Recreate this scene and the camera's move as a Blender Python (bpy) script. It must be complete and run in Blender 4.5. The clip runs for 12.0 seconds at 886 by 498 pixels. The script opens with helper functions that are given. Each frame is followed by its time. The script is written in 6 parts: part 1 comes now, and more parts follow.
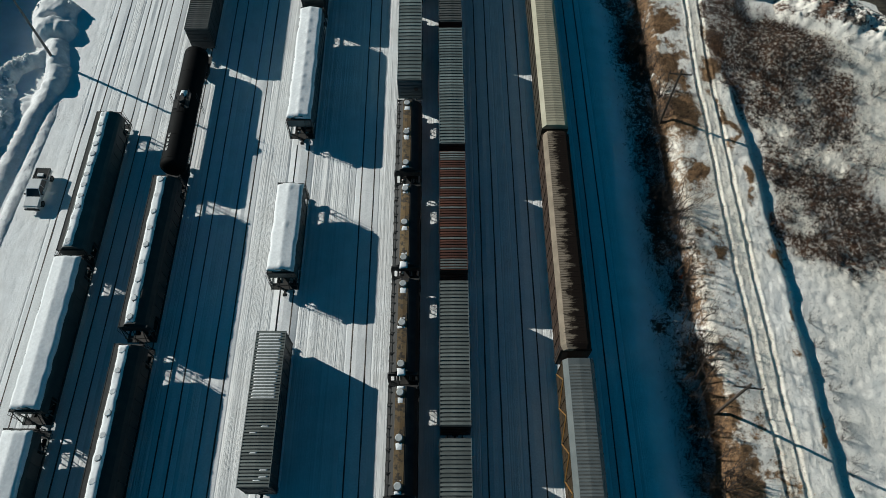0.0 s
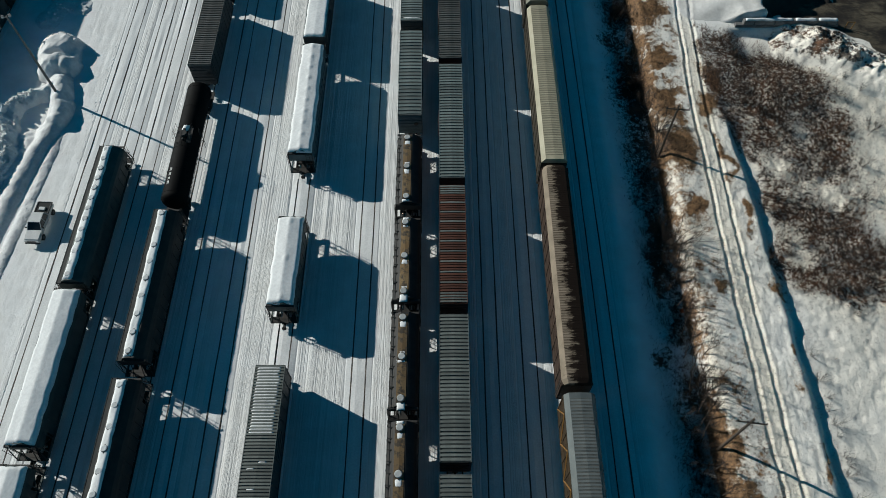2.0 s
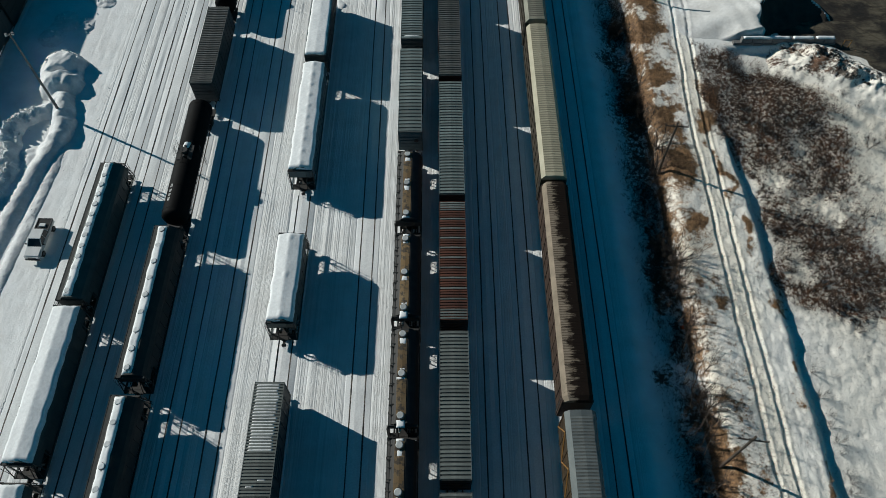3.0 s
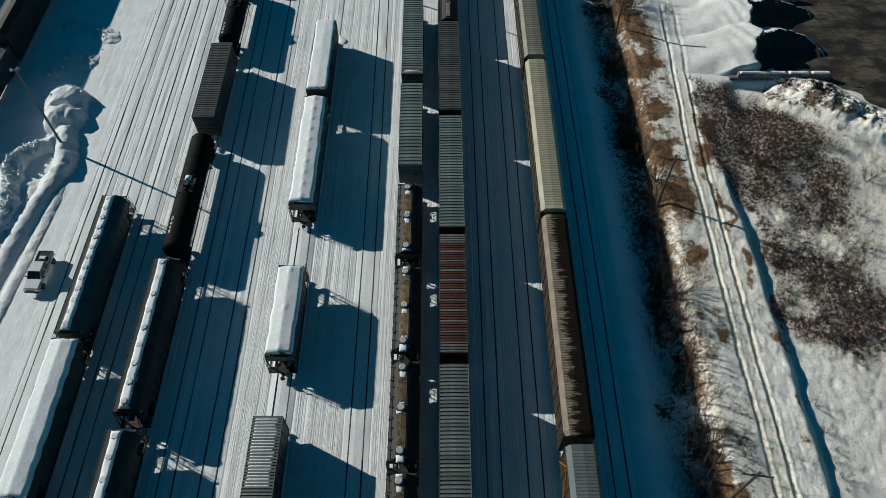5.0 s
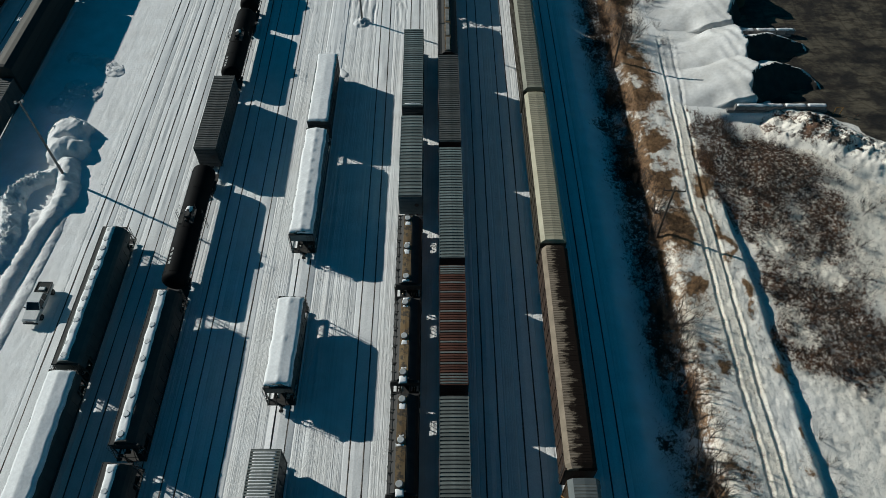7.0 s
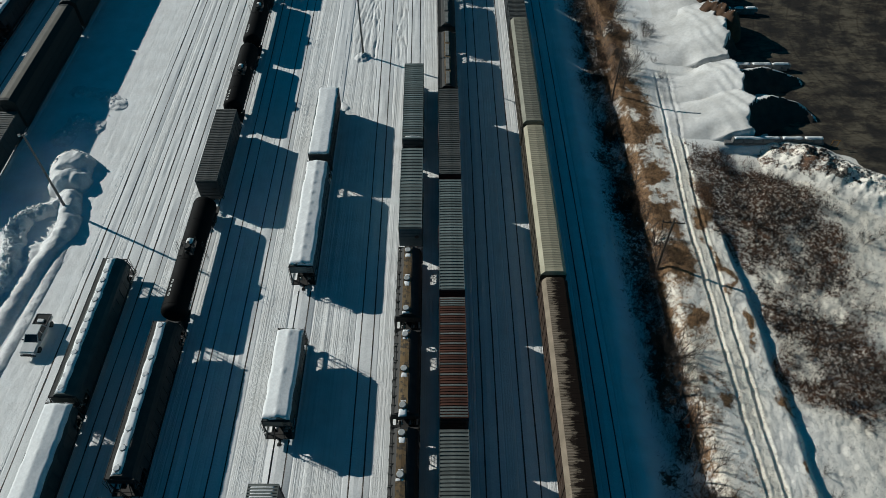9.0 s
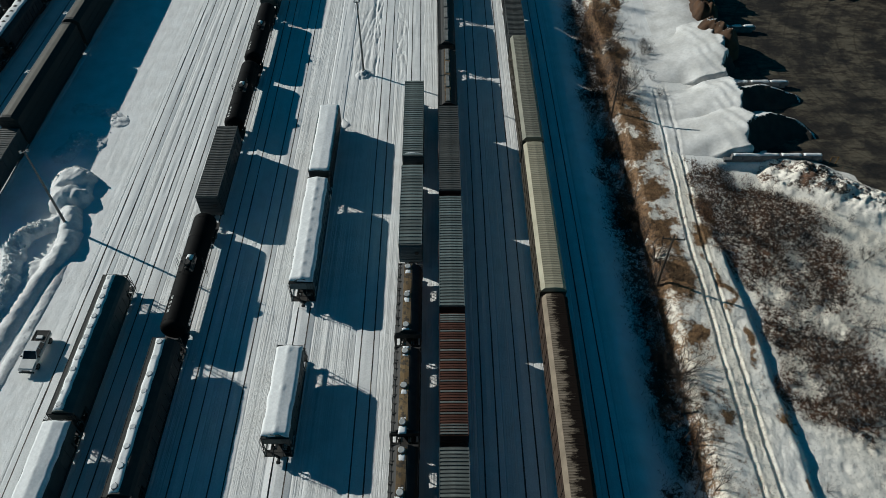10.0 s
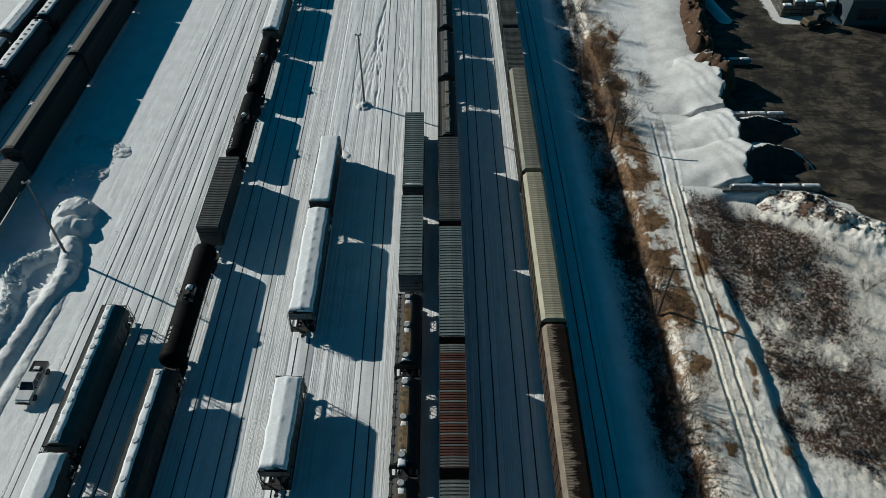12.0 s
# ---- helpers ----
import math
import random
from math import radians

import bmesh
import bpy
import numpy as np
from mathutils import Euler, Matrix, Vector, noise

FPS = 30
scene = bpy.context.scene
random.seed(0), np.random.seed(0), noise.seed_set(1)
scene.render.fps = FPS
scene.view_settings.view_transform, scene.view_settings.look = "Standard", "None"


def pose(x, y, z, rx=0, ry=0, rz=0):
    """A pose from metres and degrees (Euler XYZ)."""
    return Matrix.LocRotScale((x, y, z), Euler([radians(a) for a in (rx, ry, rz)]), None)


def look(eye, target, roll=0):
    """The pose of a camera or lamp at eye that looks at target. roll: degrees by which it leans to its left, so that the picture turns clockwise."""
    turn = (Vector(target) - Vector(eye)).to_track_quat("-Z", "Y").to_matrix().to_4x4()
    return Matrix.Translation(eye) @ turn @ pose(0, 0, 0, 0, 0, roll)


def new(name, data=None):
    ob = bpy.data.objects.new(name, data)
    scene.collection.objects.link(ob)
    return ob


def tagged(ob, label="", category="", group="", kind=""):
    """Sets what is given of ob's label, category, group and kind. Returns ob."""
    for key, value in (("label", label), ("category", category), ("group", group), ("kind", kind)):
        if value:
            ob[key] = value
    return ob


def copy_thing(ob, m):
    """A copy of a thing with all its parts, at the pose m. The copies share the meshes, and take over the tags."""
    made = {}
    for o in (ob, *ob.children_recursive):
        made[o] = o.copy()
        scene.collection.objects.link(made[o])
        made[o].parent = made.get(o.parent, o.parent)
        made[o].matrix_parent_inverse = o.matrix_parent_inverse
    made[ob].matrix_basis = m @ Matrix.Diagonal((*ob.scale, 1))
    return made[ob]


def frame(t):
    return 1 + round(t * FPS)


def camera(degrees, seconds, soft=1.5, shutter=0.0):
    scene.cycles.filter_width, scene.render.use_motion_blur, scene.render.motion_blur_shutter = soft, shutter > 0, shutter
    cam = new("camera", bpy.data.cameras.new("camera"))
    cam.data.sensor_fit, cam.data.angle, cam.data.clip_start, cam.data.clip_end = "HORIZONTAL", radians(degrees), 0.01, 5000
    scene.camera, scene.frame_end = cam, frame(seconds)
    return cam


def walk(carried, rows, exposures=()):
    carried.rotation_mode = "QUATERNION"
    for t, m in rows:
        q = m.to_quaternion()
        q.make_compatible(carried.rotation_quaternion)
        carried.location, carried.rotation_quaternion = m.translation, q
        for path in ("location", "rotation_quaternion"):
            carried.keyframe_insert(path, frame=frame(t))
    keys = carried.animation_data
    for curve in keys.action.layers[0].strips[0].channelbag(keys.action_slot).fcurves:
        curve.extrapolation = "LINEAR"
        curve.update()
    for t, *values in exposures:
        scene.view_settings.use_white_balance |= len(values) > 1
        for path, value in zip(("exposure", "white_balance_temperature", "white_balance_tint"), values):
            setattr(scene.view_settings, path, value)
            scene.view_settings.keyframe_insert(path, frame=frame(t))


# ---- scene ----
cam = camera(63.98, 12.0, soft=0.6)
# seconds, degrees that the lens points below the horizon
TILT = [(0.0, 61.43), (0.5, 60.74), (1.0, 60.08), (1.5, 59.40), (2.0, 58.73), (2.5, 58.06), (3.0, 57.40), (5.0, 54.77),
        (5.5, 54.14), (6.0, 53.50), (6.5, 52.90), (7.0, 52.27), (9.0, 49.70), (9.5, 49.02), (10.0, 48.38), (10.5, 47.75),
        (11.0, 47.14), (11.5, 46.54), (12.0, 45.95)]
HEIGHT = 72.0
walk(cam, [(t, pose(0, 0, HEIGHT, 90 - a, 0, 0)) for t, a in TILT],
     exposures=[(0.0, -0.16, 5400, 3), (12.0, -0.35, 5400, 3)])

# ---- sky and sun: clear winter morning, low sun ----
SUN_ELEV, SUN_AZ = radians(24.7), radians(153.0)   # azimuth counted from +x towards +y
sun_way = Vector((math.cos(SUN_ELEV) * math.cos(SUN_AZ), math.cos(SUN_ELEV) * math.sin(SUN_AZ), math.sin(SUN_ELEV)))
world = bpy.data.worlds.new("sky")
scene.world = world
world.use_nodes = True
wn = world.node_tree.nodes
sky = wn.new("ShaderNodeTexSky")
sky.sky_type = "NISHITA"
sky.sun_disc = False
sky.sun_elevation = SUN_ELEV
sky.sun_rotation = math.atan2(sun_way.x, sun_way.y) % (2 * math.pi)
sky.air_density, sky.dust_density, sky.ozone_density = 0.55, 0.1, 0.4
wn["Background"].inputs["Strength"].default_value = 0.046
deep = wn.new("ShaderNodeMix")     # deep winter blue overhead
deep.data_type, deep.blend_type = "RGBA", "MULTIPLY"
deep.inputs[0].default_value = 1.0
deep.inputs[7].default_value = (0.16, 0.95, 0.92, 1)
world.node_tree.links.new(sky.outputs[0], deep.inputs[6])
world.node_tree.links.new(deep.outputs[2], wn["Background"].inputs["Color"])
lamp = bpy.data.lights.new("sun", "SUN")
lamp.energy, lamp.angle, lamp.color = 5.0, radians(0.5), (1.0, 0.86, 0.69)
sun = new("sun", lamp)
sun.matrix_world = look(sun_way * 300, (0, 0, 0))

# ---- materials ----


def surface(name, c1, c2, scale=1.5, rough=0.7, metal=0.0, bump=0.2, grain=25.0, stretch=(1, 1, 1), rnd=0.0, c3=None, cover=0.5):
    """Two colours mixed by broad noise, a third in smaller patches, fine grain in colour and relief."""
    m = bpy.data.materials.new(name)
    m.use_nodes = True
    n, l = m.node_tree.nodes, m.node_tree.links
    b = n["Principled BSDF"]
    b.inputs["Metallic"].default_value = metal
    co = n.new("ShaderNodeTexCoord")
    mp = n.new("ShaderNodeMapping")
    mp.inputs["Scale"].default_value = stretch
    l.new(co.outputs["Object"], mp.inputs["Vector"])
    big = n.new("ShaderNodeTexNoise")
    big.inputs["Scale"].default_value, big.inputs["Detail"].default_value = scale, 5
    l.new(mp.outputs[0], big.inputs["Vector"])
    ramp = n.new("ShaderNodeValToRGB")
    ramp.color_ramp.elements[0].position, ramp.color_ramp.elements[1].position = 0.35, 0.65
    ramp.color_ramp.elements[0].color, ramp.color_ramp.elements[1].color = (*c1, 1), (*c2, 1)
    l.new(big.outputs["Fac"], ramp.inputs[0])
    col = ramp.outputs[0]
    fine = n.new("ShaderNodeTexNoise")
    fine.inputs["Scale"].default_value, fine.inputs["Detail"].default_value = grain, 4
    l.new(mp.outputs[0], fine.inputs["Vector"])
    if c3:
        mid = n.new("ShaderNodeTexNoise")
        mid.inputs["Scale"].default_value, mid.inputs["Detail"].default_value, mid.inputs["Roughness"].default_value = scale * 4, 8, 0.7
        l.new(mp.outputs[0], mid.inputs["Vector"])
        r3 = n.new("ShaderNodeValToRGB")
        r3.color_ramp.elements[0].position, r3.color_ramp.elements[1].position = 1 - cover, 1.08 - cover
        l.new(mid.outputs["Fac"], r3.inputs[0])
        mx = n.new("ShaderNodeMix")
        mx.data_type = "RGBA"
        mx.inputs[7].default_value = (*c3, 1)
        l.new(r3.outputs[0], mx.inputs[0])
        l.new(col, mx.inputs[6])
        col = mx.outputs[2]
    hsv = n.new("ShaderNodeHueSaturation")
    mr = n.new("ShaderNodeMapRange")
    mr.inputs["To Min"].default_value, mr.inputs["To Max"].default_value = 0.8, 1.2
    l.new(fine.outputs["Fac"], mr.inputs["Value"])
    val = mr.outputs[0]
    if rnd:
        oi = n.new("ShaderNodeObjectInfo")
        m2 = n.new("ShaderNodeMapRange")
        m2.inputs["To Min"].default_value, m2.inputs["To Max"].default_value = 1 - rnd, 1 + rnd
        l.new(oi.outputs["Random"], m2.inputs["Value"])
        mul = n.new("ShaderNodeMath")
        mul.operation = "MULTIPLY"
        l.new(val, mul.inputs[0])
        l.new(m2.outputs[0], mul.inputs[1])
        val = mul.outputs[0]
    l.new(val, hsv.inputs["Value"])
    l.new(col, hsv.inputs["Color"])
    l.new(hsv.outputs[0], b.inputs["Base Color"])
    rr = n.new("ShaderNodeMapRange")
    rr.inputs["To Min"].default_value, rr.inputs["To Max"].default_value = max(rough - 0.12, 0.05), min(rough + 0.12, 1)
    l.new(big.outputs["Fac"], rr.inputs["Value"])
    l.new(rr.outputs[0], b.inputs["Roughness"])
    if bump:
        bp = n.new("ShaderNodeBump")
        bp.inputs["Strength"].default_value, bp.inputs["Distance"].default_value = bump, 0.05
        l.new(fine.outputs["Fac"], bp.inputs["Height"])
        l.new(bp.outputs[0], b.inputs["Normal"])
    return m


M = {}
M["snow"] = surface("snow", (0.80, 0.80, 0.79), (0.86, 0.86, 0.85), 0.6, 0.75, bump=0.35, grain=6)
M["roof_snow"] = surface("roof_snow", (0.82, 0.82, 0.81), (0.88, 0.88, 0.87), 0.9, 0.7, bump=0.4, grain=3)
M["pile_snow"] = surface("pile_snow", (0.70, 0.70, 0.69), (0.84, 0.84, 0.83), 0.8, 0.8, bump=0.8, grain=3, c3=(0.38, 0.36, 0.33), cover=0.34)
M["groove"] = surface("groove", (0.05, 0.05, 0.05), (0.12, 0.12, 0.12), 0.5, 0.9, bump=0.3)
M["rail"] = surface("rail", (0.07, 0.055, 0.045), (0.12, 0.10, 0.09), 0.4, 0.45, metal=0.6, bump=0.1)
M["dark_steel"] = surface("dark_steel", (0.018, 0.018, 0.018), (0.04, 0.036, 0.032), 1.2, 0.7, metal=0.2, c3=(0.07, 0.04, 0.025), cover=0.36)
M["black_tank"] = surface("black_tank", (0.003, 0.003, 0.0034), (0.006, 0.006, 0.006), 0.8, 0.7, bump=0.1, c3=(0.009, 0.0085, 0.008), cover=0.33)
M["black_tank"].node_tree.nodes["Principled BSDF"].inputs["Specular IOR Level"].default_value = 0.08
M["galv_roof"] = surface("galv_roof", (0.105, 0.117, 0.108), (0.165, 0.178, 0.162), 0.7, 0.6, metal=0.15, rnd=0.32, bump=0.15, c3=(0.10, 0.085, 0.07), cover=0.36)
M["teal_roof"] = surface("teal_roof", (0.135, 0.165, 0.158), (0.20, 0.235, 0.222), 0.8, 0.6, metal=0.15, rnd=0.3, bump=0.15, c3=(0.09, 0.08, 0.07), cover=0.34)
# shade between the boxcar roof ribs, put into a darker grey sheet
M["pan_rib_shade"] = surface("pan_rib_shade", (0.045, 0.052, 0.049), (0.08, 0.088, 0.082), 1.2, 0.7, rnd=0.2, bump=0.2)
M["rust_roof"] = surface("rust_roof", (0.052, 0.016, 0.007), (0.095, 0.029, 0.012), 0.9, 0.75, rnd=0.3, bump=0.2, c3=(0.03, 0.016, 0.012), cover=0.40)
M["dirty_roof"] = surface("dirty_roof", (0.05, 0.053, 0.05), (0.085, 0.087, 0.08), 1.2, 0.7, rnd=0.3, bump=0.2, c3=(0.07, 0.05, 0.04), cover=0.42)
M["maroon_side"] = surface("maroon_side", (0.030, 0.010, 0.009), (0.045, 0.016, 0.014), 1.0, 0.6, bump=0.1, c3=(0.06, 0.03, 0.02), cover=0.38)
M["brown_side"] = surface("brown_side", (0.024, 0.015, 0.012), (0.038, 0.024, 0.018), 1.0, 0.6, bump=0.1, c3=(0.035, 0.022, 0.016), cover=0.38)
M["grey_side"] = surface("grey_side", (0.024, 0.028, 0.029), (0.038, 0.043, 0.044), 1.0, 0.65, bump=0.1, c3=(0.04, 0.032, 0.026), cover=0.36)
M["green_grey"] = surface("green_grey", (0.050, 0.061, 0.056), (0.072, 0.086, 0.078), 1.0, 0.65, bump=0.1, c3=(0.035, 0.03, 0.023), cover=0.36)
M["teal_side"] = surface("teal_side", (0.05, 0.085, 0.095), (0.075, 0.115, 0.125), 1.0, 0.65, bump=0.1, c3=(0.045, 0.04, 0.035), cover=0.34)
M["tan_top"] = surface("tan_top", (0.15, 0.092, 0.035), (0.21, 0.145, 0.07), 0.45, 0.8, bump=0.3, rnd=0.35, c3=(0.055, 0.042, 0.028), cover=0.52)
M["cream_roof"] = surface("cream_roof", (0.30, 0.27, 0.185), (0.38, 0.345, 0.245), 0.6, 0.55, rnd=0.12, bump=0.1, c3=(0.28, 0.24, 0.16), cover=0.36)
M["grey_cream"] = surface("grey_cream", (0.16, 0.155, 0.115), (0.22, 0.21, 0.16), 0.6, 0.6, rnd=0.15, bump=0.1, c3=(0.05, 0.045, 0.035), cover=0.38)
M["slate_roof"] = surface("slate_roof", (0.11, 0.125, 0.125), (0.155, 0.17, 0.165), 0.6, 0.6, metal=0.1, rnd=0.15, bump=0.1, c3=(0.12, 0.10, 0.08), cover=0.36)
M["yellow_side"] = surface("yellow_side", (0.17, 0.09, 0.02), (0.23, 0.12, 0.03), 0.8, 0.6, bump=0.1, c3=(0.10, 0.05, 0.02), cover=0.42)
M["screen_dark"] = surface("screen_dark", (0.036, 0.024, 0.011), (0.055, 0.035, 0.014), 0.8, 0.6, bump=0.1, c3=(0.035, 0.022, 0.012), cover=0.4)
M["tan_side"] = surface("tan_side", (0.038, 0.031, 0.020), (0.055, 0.045, 0.029), 0.8, 0.6, bump=0.1, c3=(0.08, 0.05, 0.025), cover=0.4)
M["rust_side"] = surface("rust_side", (0.034, 0.020, 0.012), (0.050, 0.029, 0.017), 0.8, 0.7, bump=0.15, c3=(0.045, 0.022, 0.013), cover=0.42)
M["grating"] = surface("grating", (0.026, 0.027, 0.026), (0.05, 0.05, 0.046), 2.0, 0.7, metal=0.3, bump=0.2)
M["wood_pole"] = surface("wood_pole", (0.06, 0.045, 0.033), (0.10, 0.075, 0.055), 1.0, 0.9, stretch=(6, 6, 0.5), bump=0.5)
M["steel_pole"] = surface("steel_pole", (0.10, 0.10, 0.10), (0.15, 0.15, 0.145), 1.0, 0.55, metal=0.5)

# ---- building helpers ----


def bm_new():
    return bmesh.new()


def box(bm, x0, x1, y0, y1, z0, z1, mi=0):
    v = [bm.verts.new((x, y, z)) for z in (z0, z1) for x, y in ((x0, y0), (x1, y0), (x1, y1), (x0, y1))]
    for q in ((3, 2, 1, 0), (4, 5, 6, 7), (0, 1, 5, 4), (1, 2, 6, 5), (2, 3, 7, 6), (3, 0, 4, 7)):
        bm.faces.new([v[i] for i in q]).material_index = mi
    return bm


def soft_box(bm, x0, x1, y0, y1, z0, z1, r=0.04):
    """A box with chamfered edges."""
    t = bm_new()
    box(t, x0, x1, y0, y1, z0, z1)
    bmesh.ops.bevel(t, geom=t.edges[:], offset=r, segments=1, affect="EDGES")
    me = bpy.data.meshes.new("t")
    t.to_mesh(me)
    t.free()
    bm.from_mesh(me)
    bpy.data.meshes.remove(me)
    return bm


def rod(bm, a, b, r, n=6, r2=None):
    """A bar from a to b, tapering to r2."""
    a, b = Vector(a), Vector(b)
    q = (b - a).to_track_quat("Z", "Y")
    rings = []
    for p, rad in ((a, r), (b, r if r2 is None else r2)):
        rings.append([bm.verts.new(p + q @ Vector((rad * math.cos(2 * math.pi * i / n), rad * math.sin(2 * math.pi * i / n), 0))) for i in range(n)])
    for i in range(n):
        bm.faces.new((rings[0][i], rings[0][(i + 1) % n], rings[1][(i + 1) % n], rings[1][i]))
    bm.faces.new(rings[0][::-1])
    bm.faces.new(rings[1])
    return bm


def prism(bm, prof, y0, y1, top=None):
    """An (x, z) outline, counter-clockwise seen from -y, drawn out from y0 to y1."""
    a = [bm.verts.new((x, y0, z)) for x, z in prof]
    b = [bm.verts.new((x, y1, z)) for x, z in (top or prof)]
    n = len(prof)
    for i in range(n):
        bm.faces.new((a[i], a[(i + 1) % n], b[(i + 1) % n], b[i]))
    bm.faces.new(a[::-1])
    bm.faces.new(b)
    return bm


def lathe_y(bm, rings, n=20):
    """Rings of (y, radius, centre z) round the y axis, closed at both ends."""
    rows = []
    for y, r, z in rings:
        rows.append([bm.verts.new((r * math.cos(2 * math.pi * i / n), y, z + r * math.sin(2 * math.pi * i / n))) for i in range(n)])
    for a, b in zip(rows, rows[1:]):
        for i in range(n):
            bm.faces.new((a[i], b[i], b[(i + 1) % n], a[(i + 1) % n]))
    bm.faces.new(rows[0])
    bm.faces.new(rows[-1][::-1])
    return bm


def mesh_of(name, bm, mats, smooth=False):
    bmesh.ops.recalc_face_normals(bm, faces=bm.faces[:])
    me = bpy.data.meshes.new(name)
    bm.to_mesh(me)
    bm.free()
    for m in mats if isinstance(mats, (list, tuple)) else [mats]:
        me.materials.append(m)
    if smooth:
        me.shade_smooth()
    return me


def part(name, bm, material, parent, label="", smooth=False):
    ob = new(name, mesh_of(name, bm, material, smooth))
    ob.parent = parent
    if label:
        ob["label"] = label
    return ob


SHARED = {}


def piece(name, key, make, material, parent, m):
    """A small part on a mesh that alike pieces share."""
    k = (key, material.name)
    if k not in SHARED:
        bm = bm_new()
        make(bm)
        SHARED[k] = mesh_of(name, bm, material)
    ob = new(name, SHARED[k])
    ob.parent = parent
    ob.matrix_basis = m
    return ob


def lattice(ix, iy, seed):
    h = (ix * 374761393 + iy * 668265263 + seed * 974634777) & 0xFFFFFFFF
    h = ((h ^ (h >> 13)) * 1274126177) & 0xFFFFFFFF
    return ((h ^ (h >> 16)) & 0xFFFF) / 65535.0


def vnoise(x, y, seed=0):
    """Smooth value noise from 0 to 1 on arrays."""
    x, y = np.asarray(x, float), np.asarray(y, float)
    ix, iy = np.floor(x).astype(np.int64), np.floor(y).astype(np.int64)
    fx, fy = x - ix, y - iy
    fx, fy = fx * fx * (3 - 2 * fx), fy * fy * (3 - 2 * fy)
    a, b = lattice(ix, iy, seed), lattice(ix + 1, iy, seed)
    c, d = lattice(ix, iy + 1, seed), lattice(ix + 1, iy + 1, seed)
    return (a * (1 - fx) + b * fx) * (1 - fy) + (c * (1 - fx) + d * fx) * fy


def fbm(x, y, seed=0, octaves=4):
    s, amp, tot = 0.0, 1.0, 0.0
    for o in range(octaves):
        s = s + amp * vnoise(np.asarray(x) * 2 ** o, np.asarray(y) * 2 ** o, seed + o)
        tot += amp
        amp *= 0.5
    return s / tot


def sstep(a, b, x):
    t = np.clip((np.asarray(x, float) - a) / (b - a), 0, 1)
    return t * t * (3 - 2 * t)


# ---- plan of the yard: a track's x = a + c * y * y ----
TRACK = {"far_west": (-82.6, -3e-5), "west_hoppers": (-77.6, -3e-5), "west_empty": (-72.2, -3e-5), "west_racks": (-65.1, -3e-5),
         "road_side": (-44.9, -3e-5), "hoppers": (-40.6, -3e-5), "between": (-37.6, -2e-5), "tanks": (-31.9, -6e-5),
         "blue_a": (-27.9, -9e-5), "blue_b": (-23.7, -7e-5), "snowy": (-17.4, -3e-5), "bare": (-9.0, -7e-5),
         "cement": (-3.95, -7e-5), "boxes": (1.2, -5e-5), "mid_a": (5.25, -3.5e-5), "mid_b": (9.4, -3e-5),
         "racks": (13.3, -3e-5), "east": (18.0, -4e-5)}
RAIL_Z = 0.05


def track_x(name, y):
    a, c = TRACK[name]
    return a + c * y * np.abs(y)


def on_track(name, y):
    a, c = TRACK[name]
    return pose(float(track_x(name, y)), y, RAIL_Z, 0, 0, -math.degrees(math.atan(2 * c * abs(y))))


def ditch_x(y):
    """The foot of the road bank's east side."""
    return 39.9 - 0.0006 * np.maximum(np.asarray(y, float) - 20, 0) ** 2


def soot_roof(name, c1, c2):
    """Tan roof paint with soot and rust spread unevenly from one side."""
    m = surface(name, c1, c2, 0.8, 0.8, bump=0.25, rnd=0.12)
    n, l = m.node_tree.nodes, m.node_tree.links
    b = n["Principled BSDF"]
    old = b.inputs["Base Color"].links[0].from_socket
    co = n.new("ShaderNodeTexCoord")
    sep = n.new("ShaderNodeSeparateXYZ")
    l.new(co.outputs["Object"], sep.inputs[0])
    nz = n.new("ShaderNodeTexNoise")
    nz.inputs["Scale"].default_value, nz.inputs["Detail"].default_value, nz.inputs["Roughness"].default_value = 1.3, 9, 0.75
    geo = n.new("ShaderNodeNewGeometry")
    across = n.new("ShaderNodeMapping")     # runs of soot across the roof
    across.inputs["Scale"].default_value = (0.35, 1.5, 0.35)
    l.new(geo.outputs["Position"], across.inputs["Vector"])
    l.new(across.outputs[0], nz.inputs["Vector"])
    ma = n.new("ShaderNodeMath")
    ma.operation = "MULTIPLY_ADD"
    l.new(nz.outputs["Fac"], ma.inputs[0])
    ma.inputs[1].default_value = 6.0
    l.new(sep.outputs["X"], ma.inputs[2])
    r = n.new("ShaderNodeMapRange")
    r.inputs["From Min"].default_value, r.inputs["From Max"].default_value = 2.4, 3.0
    l.new(ma.outputs[0], r.inputs["Value"])
    mx = n.new("ShaderNodeMix")
    mx.data_type = "RGBA"
    l.new(r.outputs[0], mx.inputs[0])
    l.new(old, mx.inputs[6])
    mx.inputs[7].default_value = (0.013, 0.0085, 0.006, 1)
    b.inputs["Specular IOR Level"].default_value = 0.12
    l.new(mx.outputs[2], b.inputs["Base Color"])
    return m


M["grime_roof"] = soot_roof("soot_roof", (0.19, 0.155, 0.115), (0.27, 0.22, 0.165))
# three roof tones taken down, so the sheet's colour carries the shade between ribs
M["grime_rib_shade"] = soot_roof("soot_rib_shade", (0.11, 0.085, 0.06), (0.17, 0.135, 0.10))
M["cream_rib_shade"] = surface("cream_rib_shade", (0.19, 0.17, 0.12), (0.25, 0.225, 0.16), 0.8, 0.7, bump=0.15, c3=(0.13, 0.11, 0.08), cover=0.4)
M["grey_rib_shade"] = surface("grey_rib_shade", (0.09, 0.085, 0.065), (0.13, 0.12, 0.095), 0.8, 0.7, bump=0.15)
